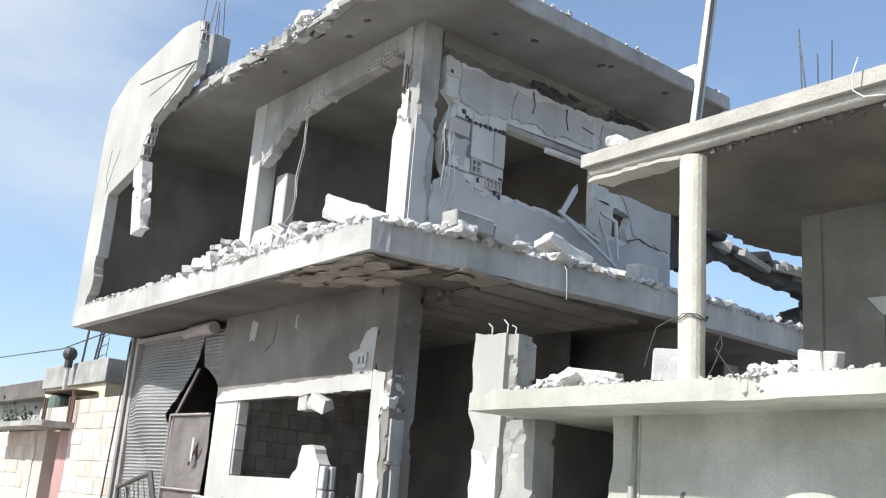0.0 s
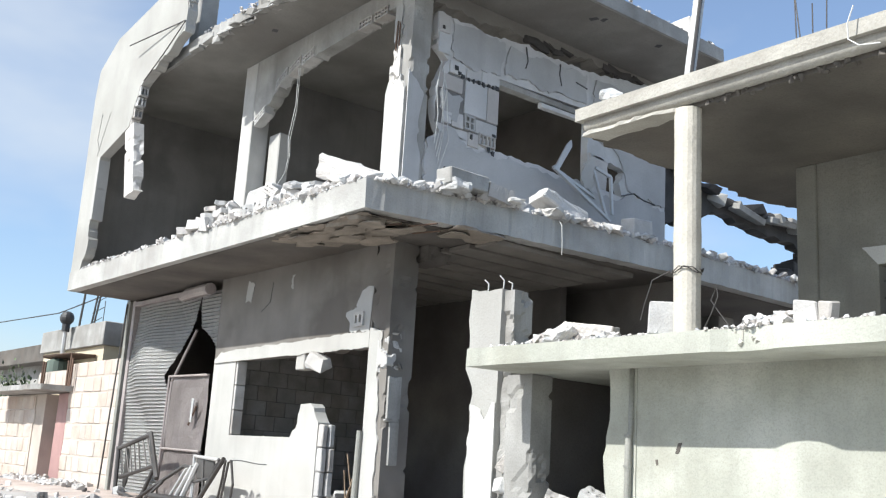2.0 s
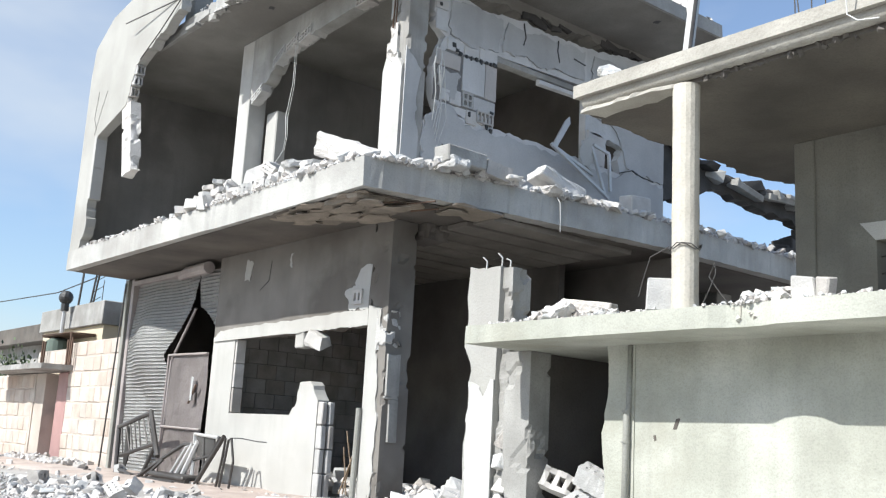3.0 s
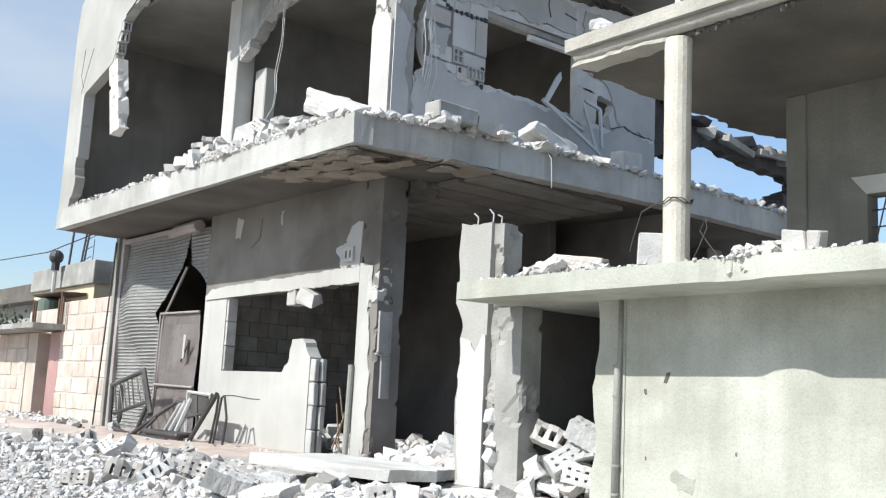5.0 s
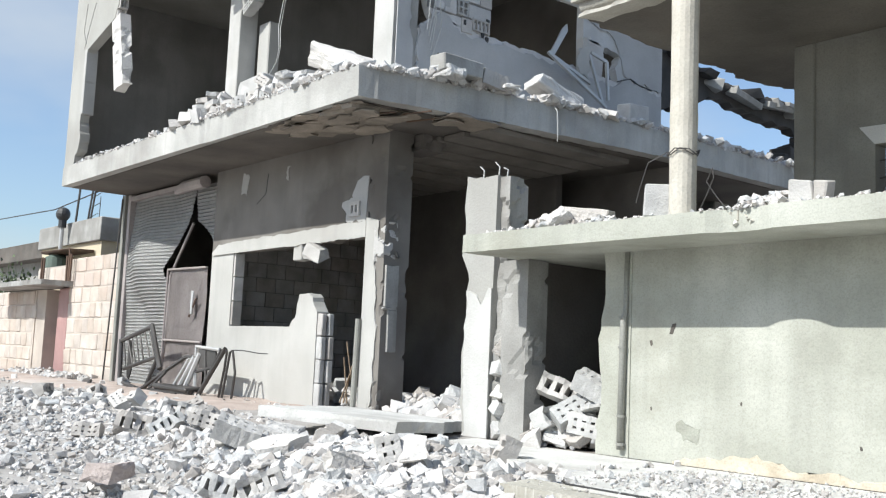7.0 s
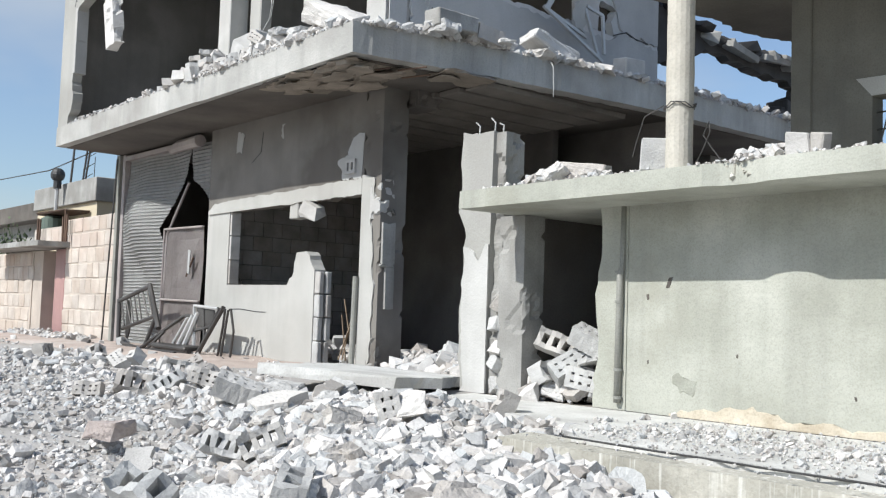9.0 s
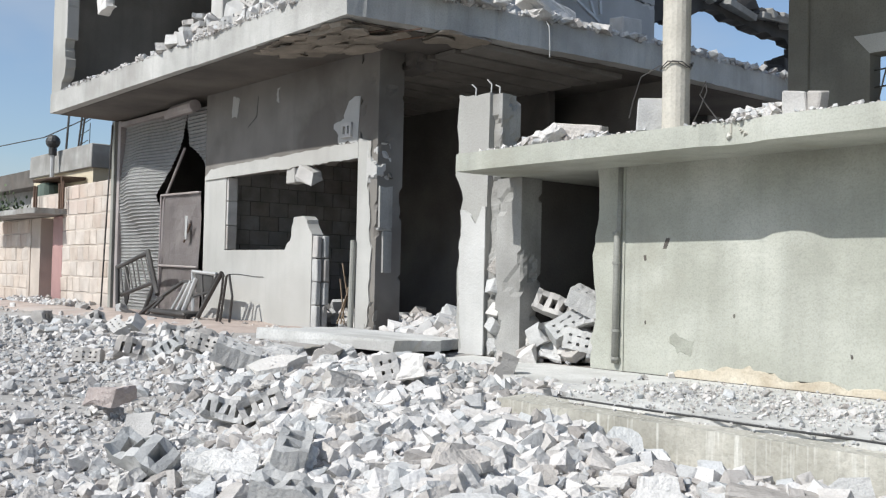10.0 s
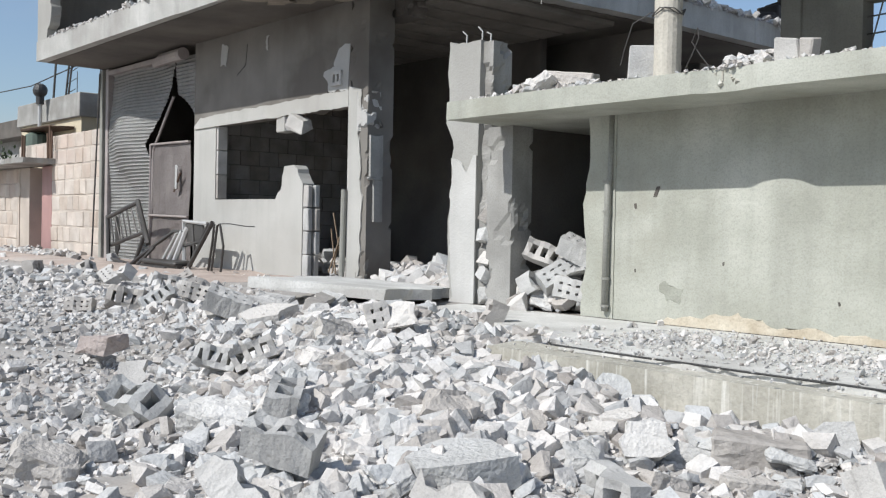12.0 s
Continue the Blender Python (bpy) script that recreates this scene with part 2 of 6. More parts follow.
def sheet(outline, axis, at, thick, rough=0.05, step=0.09, bm=None):
    """A slab of wall or floor from a coarse outline (u, v, broken): the edge after a broken corner is jagged.
    It lies in the plane axis = at and goes on by thick along that axis."""
    bm = bm or bmesh.new()
    pts = []
    for i, (u, v, broken) in enumerate(outline):
        u2, v2, _ = outline[(i + 1) % len(outline)]
        pts.append((u, v, broken))
        if broken:
            d = math.hypot(u2 - u, v2 - v)
            n = max(1, int(d / step))
            nu, nv = -(v2 - v) / d, (u2 - u) / d
            drift = 0.0
            for k in range(1, n):
                drift = drift * 0.6 + rnd.uniform(-rough, rough)
                s = (k + rnd.uniform(-0.3, 0.3)) / n
                pts.append((u + (u2 - u) * s + nu * drift, v + (v2 - v) * s + nv * drift, 1))
    near = [bm.verts.new(lift(axis, at, u, v)) for u, v, b in pts]
    far = []
    for u, v, b in pts:
        j = rough * 0.6 if b else 0.0
        far.append(bm.verts.new(lift(axis, at + thick, u + rnd.uniform(-j, j), v + rnd.uniform(-j, j))))
    for a, b, c in tessellate_polygon([[Vector((u, v, 0)) for u, v, _ in pts]]):
        bm.faces.new((near[a], near[b], near[c]))
        bm.faces.new((far[a], far[c], far[b]))
    for i in range(len(pts)):
        k = (i + 1) % len(pts)
        bm.faces.new((near[i], near[k], far[k], far[i]))
    return bm


def rod(points, radius, sides=6, bm=None):
    """A round bar through the points."""
    bm = bm or bmesh.new()
    pts = [Vector(p) for p in points]
    rings = []
    for i, p in enumerate(pts):
        way = (pts[min(i + 1, len(pts) - 1)] - pts[max(i - 1, 0)]).normalized()
        a = way.orthogonal().normalized()
        b = way.cross(a)
        if rings:
            # keep rings aligned with the one before
            a = (last_a - way * last_a.dot(way)).normalized()
            b = way.cross(a)
        last_a = a
        r = radius[i] if isinstance(radius, (list, tuple)) else radius
        rings.append([bm.verts.new(p + (a * math.cos(2 * math.pi * k / sides) + b * math.sin(2 * math.pi * k / sides)) * r)
                      for k in range(sides)])
    for r0, r1 in zip(rings, rings[1:]):
        for k in range(sides):
            bm.faces.new((r0[k], r0[(k + 1) % sides], r1[(k + 1) % sides], r1[k]))
    bm.faces.new(rings[0])
    bm.faces.new(list(reversed(rings[-1])))
    return bm


def hull_chunk(bm, centre, size, rng, points=11, turn=None):
    """One broken lump: the hull of a few scattered points, so flat faces meet in sharp edges."""
    turn = turn or Euler((rng.uniform(0, 6.3), rng.uniform(0, 6.3), rng.uniform(0, 6.3)))
    vs = []
    for _ in range(points):
        n = len(vs)
        if n < 8:
            p = Vector((n & 1, n >> 1 & 1, n >> 2 & 1)) * 2 - Vector((1, 1, 1))
            p = Vector([c * rng.uniform(0.45, 1.0) for c in p])
        else:
            p = Vector((rng.uniform(-1, 1), rng.uniform(-1, 1), rng.uniform(-1, 1)))
            p = p / max(abs(p.x), abs(p.y), abs(p.z)) * rng.uniform(0.8, 1.05)
        p = Vector((p.x * size[0], p.y * size[1], p.z * size[2])) * 0.5
        p.rotate(turn)
        vs.append(bm.verts.new(p + Vector(centre)))
    got = bmesh.ops.convex_hull(bm, input=vs)
    junk = [g for g in got["geom_interior"] if isinstance(g, bmesh.types.BMVert)]
    if junk:
        bmesh.ops.delete(bm, geom=junk, context="VERTS")
    return bm


def roughened(bm, cuts_=1, amount=0.03, scale=3.0, seed=0.0):
    """Breaks up flat faces: finer faces pushed in and out by noise."""
    bmesh.ops.triangulate(bm, faces=bm.faces)
    bmesh.ops.subdivide_edges(bm, edges=bm.edges[:], cuts=cuts_, use_grid_fill=True)
    bm.normal_update()
    moved = []
    for v in bm.verts:
        p = v.co * scale + Vector((seed, seed * 1.7, 0))
        d = noise.noise(p) + 0.5 * noise.noise(p * 2.7)
        moved.append(v.co + v.normal * amount * d)
    for v, c in zip(bm.verts, moved):
        v.co = c
    return bm


def ground_z(x, y):
    """Height of the bare ground: the street rises gently away from the camera."""
    r = math.hypot(x, y)
    s = min(1.0, max(0.0, (r - 3.0) / 10.0))
    return 0.45 * s * s * (3 - 2 * s) + 0.02 * noise.noise(Vector((x * 0.6, y * 0.6, 0)))


def pile(x, y):
    """Extra height of the rubble heaps over the ground."""
    def heap(cx, cy, rx, ry, h):
        d = ((x - cx) / rx) ** 2 + ((y - cy) / ry) ** 2
        return h * math.exp(-d * 1.4)
    h = heap(-6.6, 5.4, 2.2, 1.1, 0.28) + heap(-9.3, 4.7, 3.5, 0.7, 0.09) + heap(-5.0, 3.6, 1.6, 1.0, 0.22)
    h += heap(-14.5, 5.0, 2.5, 0.7, 0.1) + heap(-4.4, 4.3, 1.3, 0.6, 0.15) + heap(-4.0, 2.9, 1.4, 0.9, 0.2) + heap(-7.0, 4.2, 1.8, 0.8, 0.16)
    h += heap(-2.6, 4.72, 3.2, 0.42, 0.15)
    return h * (0.8 + 0.5 * noise.noise(Vector((x * 1.3, y * 1.3, 3.0))))


# ---- ground ----
def make_ground():
    bm = bmesh.new()
    xs = [-400, -150, -70, -45] + [-34 + 0.34 * i for i in range(100)] + [1, 4, 10, 40, 150, 400]
    ys = [-400, -100, -30, -10, -3] + [0.0 + 0.3 * i for i in range(31)] + [9.6, 11, 14, 20, 40, 120, 400]
    grid = [[bm.verts.new((x, y, ground_z(x, y) + (pile(x, y) if y < 8.4 else 0) + rnd.uniform(-0.012, 0.012))) for x in xs] for y in ys]
    for a, b in zip(grid, grid[1:]):
        for i in range(len(xs) - 1):
            bm.faces.new((a[i], a[i + 1], b[i + 1], b[i]))
    ob = part("ground", bm, DIRT, smooth=True)
    return tagged(ob, "dusty street of trodden earth strewn with crushed concrete", "ground", kind="structure")


make_ground()

FLOOR, SOFF, SLAB, CEIL, ROOF = 0.48, 4.67, 5.08, 9.0, 9.27
FRONT, SIDE = 8.5, -11.62



def spalled(lo, hi, cell=0.055, depth=0.05, seed=1, bite=0.15, edge_bite=0.26):
    """An upright post whose arrises and some patches of its faces are chipped away."""
    bm = bmesh.new()
    lo, hi = Vector(lo), Vector(hi)
    size = hi - lo
    n = [max(2, int(size[k] / cell)) for k in range(3)]
    cache = {}

    def vert(i, j, k):
        key = (i, j, k)
        if key not in cache:
            p = Vector((lo.x + size.x * i / n[0], lo.y + size.y * j / n[1], lo.z + size.z * k / n[2]))
            mid = (lo + hi) / 2
            edge = (i in (0, n[0])) + (j in (0, n[1]))
            w = noise.noise(p * 3.3 + Vector((seed * 7.3, 0, 0)))
            d = 0.0
            w2 = noise.noise(p * 8.0 + Vector((seed, 3, 1)))
            if edge == 2 and w + 0.5 * w2 > edge_bite:
                d = depth * (1.0 + 0.8 * w2)
            elif edge < 2 and w + 0.35 * w2 > bite:
                d = depth * (0.55 + 0.5 * w2)
            way = Vector((mid.x - p.x if i in (0, n[0]) else 0, mid.y - p.y if j in (0, n[1]) else 0, 0))
            if way.length > 0:
                way.normalize()
            cache[key] = bm.verts.new(p + way * max(0.0, d))
        return cache[key]

    for k in range(n[2]):
        for i in range(n[0]):
            for j in (0, n[1]):
                bm.faces.new((vert(i, j, k), vert(i + 1, j, k), vert(i + 1, j, k + 1), vert(i, j, k + 1)))
        for j in range(n[1]):
            for i in (0, n[0]):
                bm.faces.new((vert(i, j, k), vert(i, j + 1, k), vert(i, j + 1, k + 1), vert(i, j, k + 1)))
    for k in (0, n[2]):
        for i in range(n[0]):
            for j in range(n[1]):
                bm.faces.new((vert(i, j, k), vert(i + 1, j, k), vert(i + 1, j + 1, k), vert(i, j + 1, k)))
    return bm


def cored(bm, us, vs, hole, place):
    """A grid of cells between the lines us and vs with real cores where hole(i, j); place(u, v, side) gives a vertex's spot."""
    nu, nv = len(us) - 1, len(vs) - 1
    grid = {}

    def vert(i, j, side):
        if (i, j, side) not in grid:
            grid[i, j, side] = bm.verts.new(place(us[i], vs[j], side))
        return grid[i, j, side]

    def solid(i, j):
        return 0 <= i < nu and 0 <= j < nv and not hole(i, j)
    for i in range(nu):
        for j in range(nv):
            if not solid(i, j):
                continue
            c = ((i, j), (i + 1, j), (i + 1, j + 1), (i, j + 1))
            for side in (0, 1):
                bm.faces.new([vert(*q, side) for q in c])
            for (a, b), (di, dj) in zip(zip(c, c[1:] + c[:1]), ((0, -1), (1, 0), (0, 1), (-1, 0))):
                if not solid(i + di, j + dj):
                    bm.faces.new((vert(*a, 0), vert(*b, 0), vert(*b, 1), vert(*a, 1)))
    return bm


def cuts(length, cells, web):
    """Lines web, cell, web, cell, ... web over a length."""
    cell = (length - web * (cells + 1)) / cells
    out = [0.0]
    for _ in range(cells):
        out += [out[-1] + web, out[-1] + web + cell]
    return out + [out[-1] + web]


def hollow_block(length=0.40, height=0.20, width=0.20, cols=3, rows=1, web=0.052, broken=0.0, rng=rnd):
    """A hollow concrete block with cores through its height, centred on the origin."""
    us, vs = cuts(length, cols, web), cuts(width, rows, web)

    def place(u, v, side):
        z = height * (side - 0.5)
        if side and broken:
            z -= broken * height * max(0.0, 0.3 + noise.noise(Vector((u * 6, v * 6, broken * 50))))
        j = 0.006
        return Vector((u - length / 2 + rng.uniform(-j, j), v - width / 2 + rng.uniform(-j, j), z + rng.uniform(-j, j)))
    return cored(bmesh.new(), us, vs, lambda i, j: i % 2 == 1 and j % 2 == 1, place)


def lattice(origin, du, dv, nu, nv, wall, depth_way):
    """The open end of a hollow block: a face with nu x nv cores, standing out along depth_way."""
    o, du, dv, dw = Vector(origin), Vector(du), Vector(dv), Vector(depth_way)
    us, vs = cuts(du.length, nu, wall), cuts(dv.length, nv, wall)
    u, v = du.normalized(), dv.normalized()

    def place(a, b, side):
        return o + u * (a + rnd.uniform(-.006, .006)) + v * (b + rnd.uniform(-.006, .006)) + dw * side * (1 + 0.2 * rnd.uniform(-1, 1))
    return cored(bmesh.new(), us, vs, lambda i, j: i % 2 == 1 and j % 2 == 1, place)


# ---- scattered fragments ----
def templates(count, seed, flat=1.0):
    out = []
    rng = random.Random(seed)
    for _ in range(count):
        bm = bmesh.new()
        hull_chunk(bm, (0, 0, 0), (1, rng.uniform(0.6, 0.95), rng.uniform(0.35, 0.75) * flat), rng, 15, Euler((0, 0, 0)))
        bmesh.ops.triangulate(bm, faces=bm.faces)
        bm.verts.index_update()
        out.append((np.array([v.co[:] for v in bm.verts]), np.array([[v.index for v in f.verts] for f in bm.faces])))
        bm.free()
    return out


SHARDS = templates(22, 3)


def scatter(name, spots, material, label, category="rubble", seed=1):
    """Many fragments joined into one mesh. spots: (x, y, z, size)."""
    rng = random.Random(seed)
    vs, fs, at = [], [], 0
    for x, y, z, size in spots:
        v, f = rng.choice(SHARDS)
        turn = np.array(Euler((rng.gauss(0, 0.5), rng.gauss(0, 0.5), rng.uniform(0, 6.3))).to_matrix())
        vs.append((v * size) @ turn.T + (x, y, z))
        fs.append(f + at)
        at += len(v)
    me = bpy.data.meshes.new(name)
    me.from_pydata(np.concatenate(vs).tolist(), [], np.concatenate(fs).tolist())
    me.materials.append(material)
    return tagged(new(name, me), label, category, kind="stuff")


def strip(rng, a, b, width, z, count, sizes, heap=0.0):
    """Spots along a line from a to b, spread to both sides, heaped in the middle."""
    out = []
    for _ in range(count):
        s, w = rng.random(), rng.gauss(0, 0.4)
        w = max(-1, min(1, w))
        x = a[0] + (b[0] - a[0]) * s
        y = a[1] + (b[1] - a[1]) * s
        d = math.hypot(b[0] - a[0], b[1] - a[1])
        x += -(b[1] - a[1]) / d * w * width / 2
        y += (b[0] - a[0]) / d * w * width / 2
        size = sizes[0] + (sizes[1] - sizes[0]) * rng.random() ** 2.5
        lump = 0.5 + noise.noise(Vector((x * 1.1, y * 1.1, 5)))
        out.append((x, y, z + size * 0.2 + heap * max(0, lump) * (1 - abs(w)) * rng.random(), size))
    return out

# ---- bombed corner building ----
ruin = thing("ruined_building", "two-storey grey concrete shop building with blown-out walls", "building", at=(-16, 8.5, FLOOR))


def ruin_part(name, bm, material, label="", parent=None, smooth=False):
    ob = part(name, bm, material, parent or ruin, label, smooth)
    if parent is None:
        ob.location = -Vector(ruin.location)
    return ob


def build_ruin():
    # floor slab, reaching out over the street
    ruin_part("floor_slab", sheet([(-21.75, 7.09, 0), (-15.1, 7.09, 1), (-14.6, 7.12, 0), (-10.5, 7.09, 1), (-10.15, 9.4, 1), (-9.85, 12.4, 1), (-9.8, 19.2, 1), (-21.75, 19.2, 0)],
                                  "z", SOFF, SLAB - SOFF, rough=0.018), PALE_CONC, "grey concrete floor slab with chipped edge")
    # thin dark sheet that paints shade onto the slab's underside
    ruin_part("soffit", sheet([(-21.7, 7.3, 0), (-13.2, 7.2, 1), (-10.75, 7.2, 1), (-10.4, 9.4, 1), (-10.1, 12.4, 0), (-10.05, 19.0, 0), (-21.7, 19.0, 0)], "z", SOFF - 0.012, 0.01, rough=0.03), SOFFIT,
              "stained bare underside of the slab, darkened for shade")
    # roof slab with its broken rim
    ruin_part("roof_slab", sheet([(-21.75, 7.45, 0), (-17.2, 7.4, 1), (-14.2, 7.42, 1), (-13.6, 7.6, 1), (-12.7, 7.4, 0), (-10.3, 7.35, 0), (-10.2, 14.6, 1), (-14.0, 15.4, 1), (-21.75, 15.6, 0)],
                                 "z", CEIL, ROOF - CEIL, rough=0.05), CONCRETE, "concrete roof slab with ragged broken edge")
    # sheet under the roof slab with its shade painted in
    ruin_part("soffit", sheet([(-21.6, 7.5, 0), (-17.0, 7.46, 1), (-14.2, 7.5, 1), (-13.6, 7.68, 1), (-12.7, 7.5, 0), (-10.36, 7.4, 0), (-10.26, 14.5, 1), (-14.0, 15.2, 1), (-21.6, 15.4, 0)], "z", CEIL - 0.013, 0.011, rough=0.06), ROOF_SOFFIT, "underside of the roof slab, darkened for shade")
    for i in range(6):
        ruin_part("hollow_block", lattice((-16.1 + 0.58 * i + rnd.uniform(-0.05, 0.05), 7.3 + rnd.uniform(-0.02, 0.05), 8.95 + rnd.uniform(-0.02, 0.03)), (0.36, 0.02, rnd.uniform(-0.03, 0.03)), (0, 0.12, 0.12), 3, 1, 0.035, (0, 0.1, 0.06)), BLOCK)
    for i in range(16):
        x = -17.0 + 0.36 * i + rnd.uniform(-0.1, 0.1)
        ruin_part("broken_edge", hull_chunk(bmesh.new(), (x, 7.4 + rnd.uniform(-0.06, 0.05), 8.99 + rnd.uniform(-0.06, 0.07)), (rnd.uniform(0.25, 0.5), 0.16, rnd.uniform(0.08, 0.16)), rnd, 14, Euler((rnd.uniform(-.2, .2), rnd.uniform(-.25, .25), rnd.uniform(-.2, .2)))), CONCRETE)
    # black lumps paint the shade inside small ceiling pits
    for x, y in ((-13.1, 8.0), (-12.4, 7.9), (-11.2, 9.6), (-10.9, 10.2), (-10.7, 11.6), (-10.6, 11.75), (-10.6, 13.2), (-15.2, 8.0)):
        ruin_part("pit", hull_chunk(bmesh.new(), (x, y, CEIL - 0.012), (0.13, 0.16, 0.012), rnd, 10, Euler((0, 0, rnd.uniform(0, 3)))), DARK_WIRE)
    for i in range(3):
        ruin_part("hollow_block", lattice((-14.6 + 0.62 * i + rnd.uniform(-0.04, 0.04), 7.42 + rnd.uniform(-0.02, 0.06), 8.99), (0.36, 0.02, 0), (0, 0.02, 0.17), 3, 2, 0.028, (0, 0.22, 0)), BLOCK)
    # ground storey front wall round the shop window
    ruin_part("wall", sheet([(-17.2, FLOOR, 0), (-13.42, FLOOR, 0), (-13.42, 1.97, 1), (-13.5, 2.05, 1), (-13.68, 2.27, 0), (-13.98, 2.26, 1), (-14.05, 1.95, 1), (-14.25, 1.73, 0), (-16.35, 1.74, 0),
                             (-16.35, 3.08, 0), (-17.2, 3.08, 0)], "y", FRONT, 0.22, rough=0.03), PLASTER, "plastered wall under a blown-out shop window")
    # upper wall in the darker colour, shade painted in along with smoke stains
    ruin_part("wall", sheet([(-17.2, 3.08, 0), (-14.5, 3.08, 1), (-12.15, 3.1, 0), (-12.15, SOFF - 0.014, 0), (-17.2, SOFF - 0.014, 0)], "y", FRONT, 0.22, rough=0.02), SMOKED_SHADE, "smoke-stained plaster above the shop window, darkened for shade")
    # dressed blocks at the broken wall end and the window's reveal
    for i in range(4):
        for k in range(2):
            ruin_part("block", new_box((-13.415, FRONT + 0.005 + 0.125 * k, FLOOR + 0.003 + i * 0.37), (-13.27 + 0.03 * k + rnd.uniform(-0.015, 0.015), FRONT + 0.095 + 0.125 * k, FLOOR + 0.355 + i * 0.37), 0.012, 0.006), BLOCK)
    ruin_part("wall_core", new_box((-13.418, FRONT + 0.02, FLOOR), (-13.32, FRONT + 0.2, 1.95)), JOINT)
    for i in range(3):
        ruin_part("block", new_box((-16.36, FRONT + 0.02, 1.76 + i * 0.44), (-16.3, FRONT + 0.21, 2.18 + i * 0.44), 0.008), BLOCK)
    # plaster band over the window and patches on the wall
    ruin_part("lintel", sheet([(-17.15, 3.05, 0), (-14.6, 3.07, 1), (-12.16, 3.08, 0), (-12.16, 3.33, 1), (-14.2, 3.29, 1), (-16.9, 3.25, 1), (-17.15, 3.12, 0)], "y", FRONT - 0.03, 0.028, rough=0.014), PLASTER)
    for o in ([(-12.85, 3.66, 1), (-12.73, 3.36, 1), (-12.4, 3.33, 1), (-12.2, 3.34, 0), (-12.18, 4.0, 1), (-12.36, 4.0, 1), (-12.5, 3.9, 1), (-12.56, 3.7, 1)],
              [(-16.2, 4.12, 1), (-15.98, 4.1, 1), (-15.9, 4.42, 1), (-16.15, 4.5, 1)], [(-14.62, 4.25, 1), (-14.55, 4.2, 1), (-14.5, 4.45, 1), (-14.6, 4.45, 1)]):
        ruin_part("patch", sheet(o, "y", FRONT - 0.012, 0.01, rough=0.03, step=0.05), PATCH, "pale irregular patch on the wall")
    ruin_part("hollow_block", lattice((-12.6, FRONT - 0.05, 3.42), (0.26, 0, 0), (0, 0, 0.22), 2, 1, 0.05, (0, 0.04, 0)), BLOCK)
    # cracks
    for pts in ([(-12.75, 3.5), (-12.72, 3.38), (-12.8, 3.25), (-12.86, 3.12)], [(-12.2, 3.5), (-12.28, 3.36), (-12.22, 3.25), (-12.35, 3.12)], [(-16.2, 1.3), (-15.8, 1.31), (-15.2, 1.27), (-14.9, 1.27)], [(-15.6, 3.9), (-15.3, 4.05), (-15.25, 4.4)]):
        ruin_part("crack", rod([(x, FRONT - 0.019 if z > 3.1 and z < 3.3 else FRONT + 0.001, z) for x, z in pts], 0.009, 4), DARK_WIRE)
    for pts in ([(-21.1, 8.6), (-21.2, 8.0), (-21.0, 7.7)], [(-20.6, 8.5), (-20.9, 8.0), (-21.1, 7.6)]):
        ruin_part("crack", rod([(x, 7.112, z) for x, z in pts], 0.01, 4), DARK_WIRE)
    # bits that hang from the lintel
    ruin_part("hanging_block", new_box((-14.25, FRONT - 0.01, 2.82), (-13.98, FRONT + 0.2, 3.09), 0.015, 0.012), PLASTER)
    ruin_part("hollow_block", lattice((-13.97, FRONT + 0.02, 2.84), (0.2, 0, 0), (0, 0, 0.22), 2, 2, 0.03, (0, 0.15, 0)), BLOCK)
    bm = hull_chunk(bmesh.new(), (0, 0, 0), (0.44, 0.3, 0.26), random.Random(5), 14, Euler((0.2, 0.3, 0.2)))
    hb = ruin_part("hanging_lump", bm, BLOCK)
    hb.location = Vector((-13.52, FRONT - 0.02, 2.93)) - Vector(ruin.location)
    ruin_part("rebar", rod([(-14.0, FRONT + 0.1, 3.09), (-13.6, FRONT + 0.05, 3.0), (-13.3, FRONT + 0.06, 3.12)], 0.008), RUST)
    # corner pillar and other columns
    ruin_part("pillar", spalled((-12.15, FRONT, FLOOR), (-11.7, FRONT + 0.46, SOFF - 0.014), seed=2, depth=0.03, bite=0.46, edge_bite=0.34), SMOKED_SHADE, "chipped corner pillar with smoke stains, darkened for shade")
    # pale coat paints in the sunlit part of the pillar's front
    ruin_part("pillar_plaster", sheet([(-12.16, FLOOR, 0), (-11.86, FLOOR, 1), (-11.8, 1.3, 1), (-11.83, 2.3, 1), (-11.9, 2.75, 1), (-11.84, 3.3, 1), (-12.16, 3.38, 0)], "y", FRONT - 0.024, 0.022, rough=0.02, step=0.07), PLASTER, "pale plaster on the pillar's street face, as high as the sun reaches")
    ruin_part("spalled_corner", spalled((-11.93, FRONT - 0.03, 2.7), (-11.675, FRONT + 0.28, 3.28), seed=9, depth=0.07, bite=-0.25, edge_bite=-0.1, cell=0.035), RUBBLE, "burst concrete at the pillar's corner")
    ruin_part("spalled_corner", spalled((-11.9, FRONT - 0.03, FLOOR), (-11.68, FRONT + 0.3, 0.95), seed=12, depth=0.06, bite=-0.2, edge_bite=-0.1, cell=0.035), CONCRETE)
    # black lump in place of a shaded hollow
    ruin_part("hole", hull_chunk(bmesh.new(), (-11.68, 8.72, 2.8), (0.06, 0.12, 0.14), random.Random(8), 12), DARK_WIRE)
    for z0, z1, y0, y1 in ((2.04, 2.64, 8.53, 8.76), (1.38, 1.98, 8.6, 8.76)):
        ruin_part("facing", sheet([(y0, z0, 1), (y1, z0, 0), (y1, z1, 1), (y0, z1, 0)], "x", -11.698, 0.04, rough=0.02, step=0.06), CONCRETE)
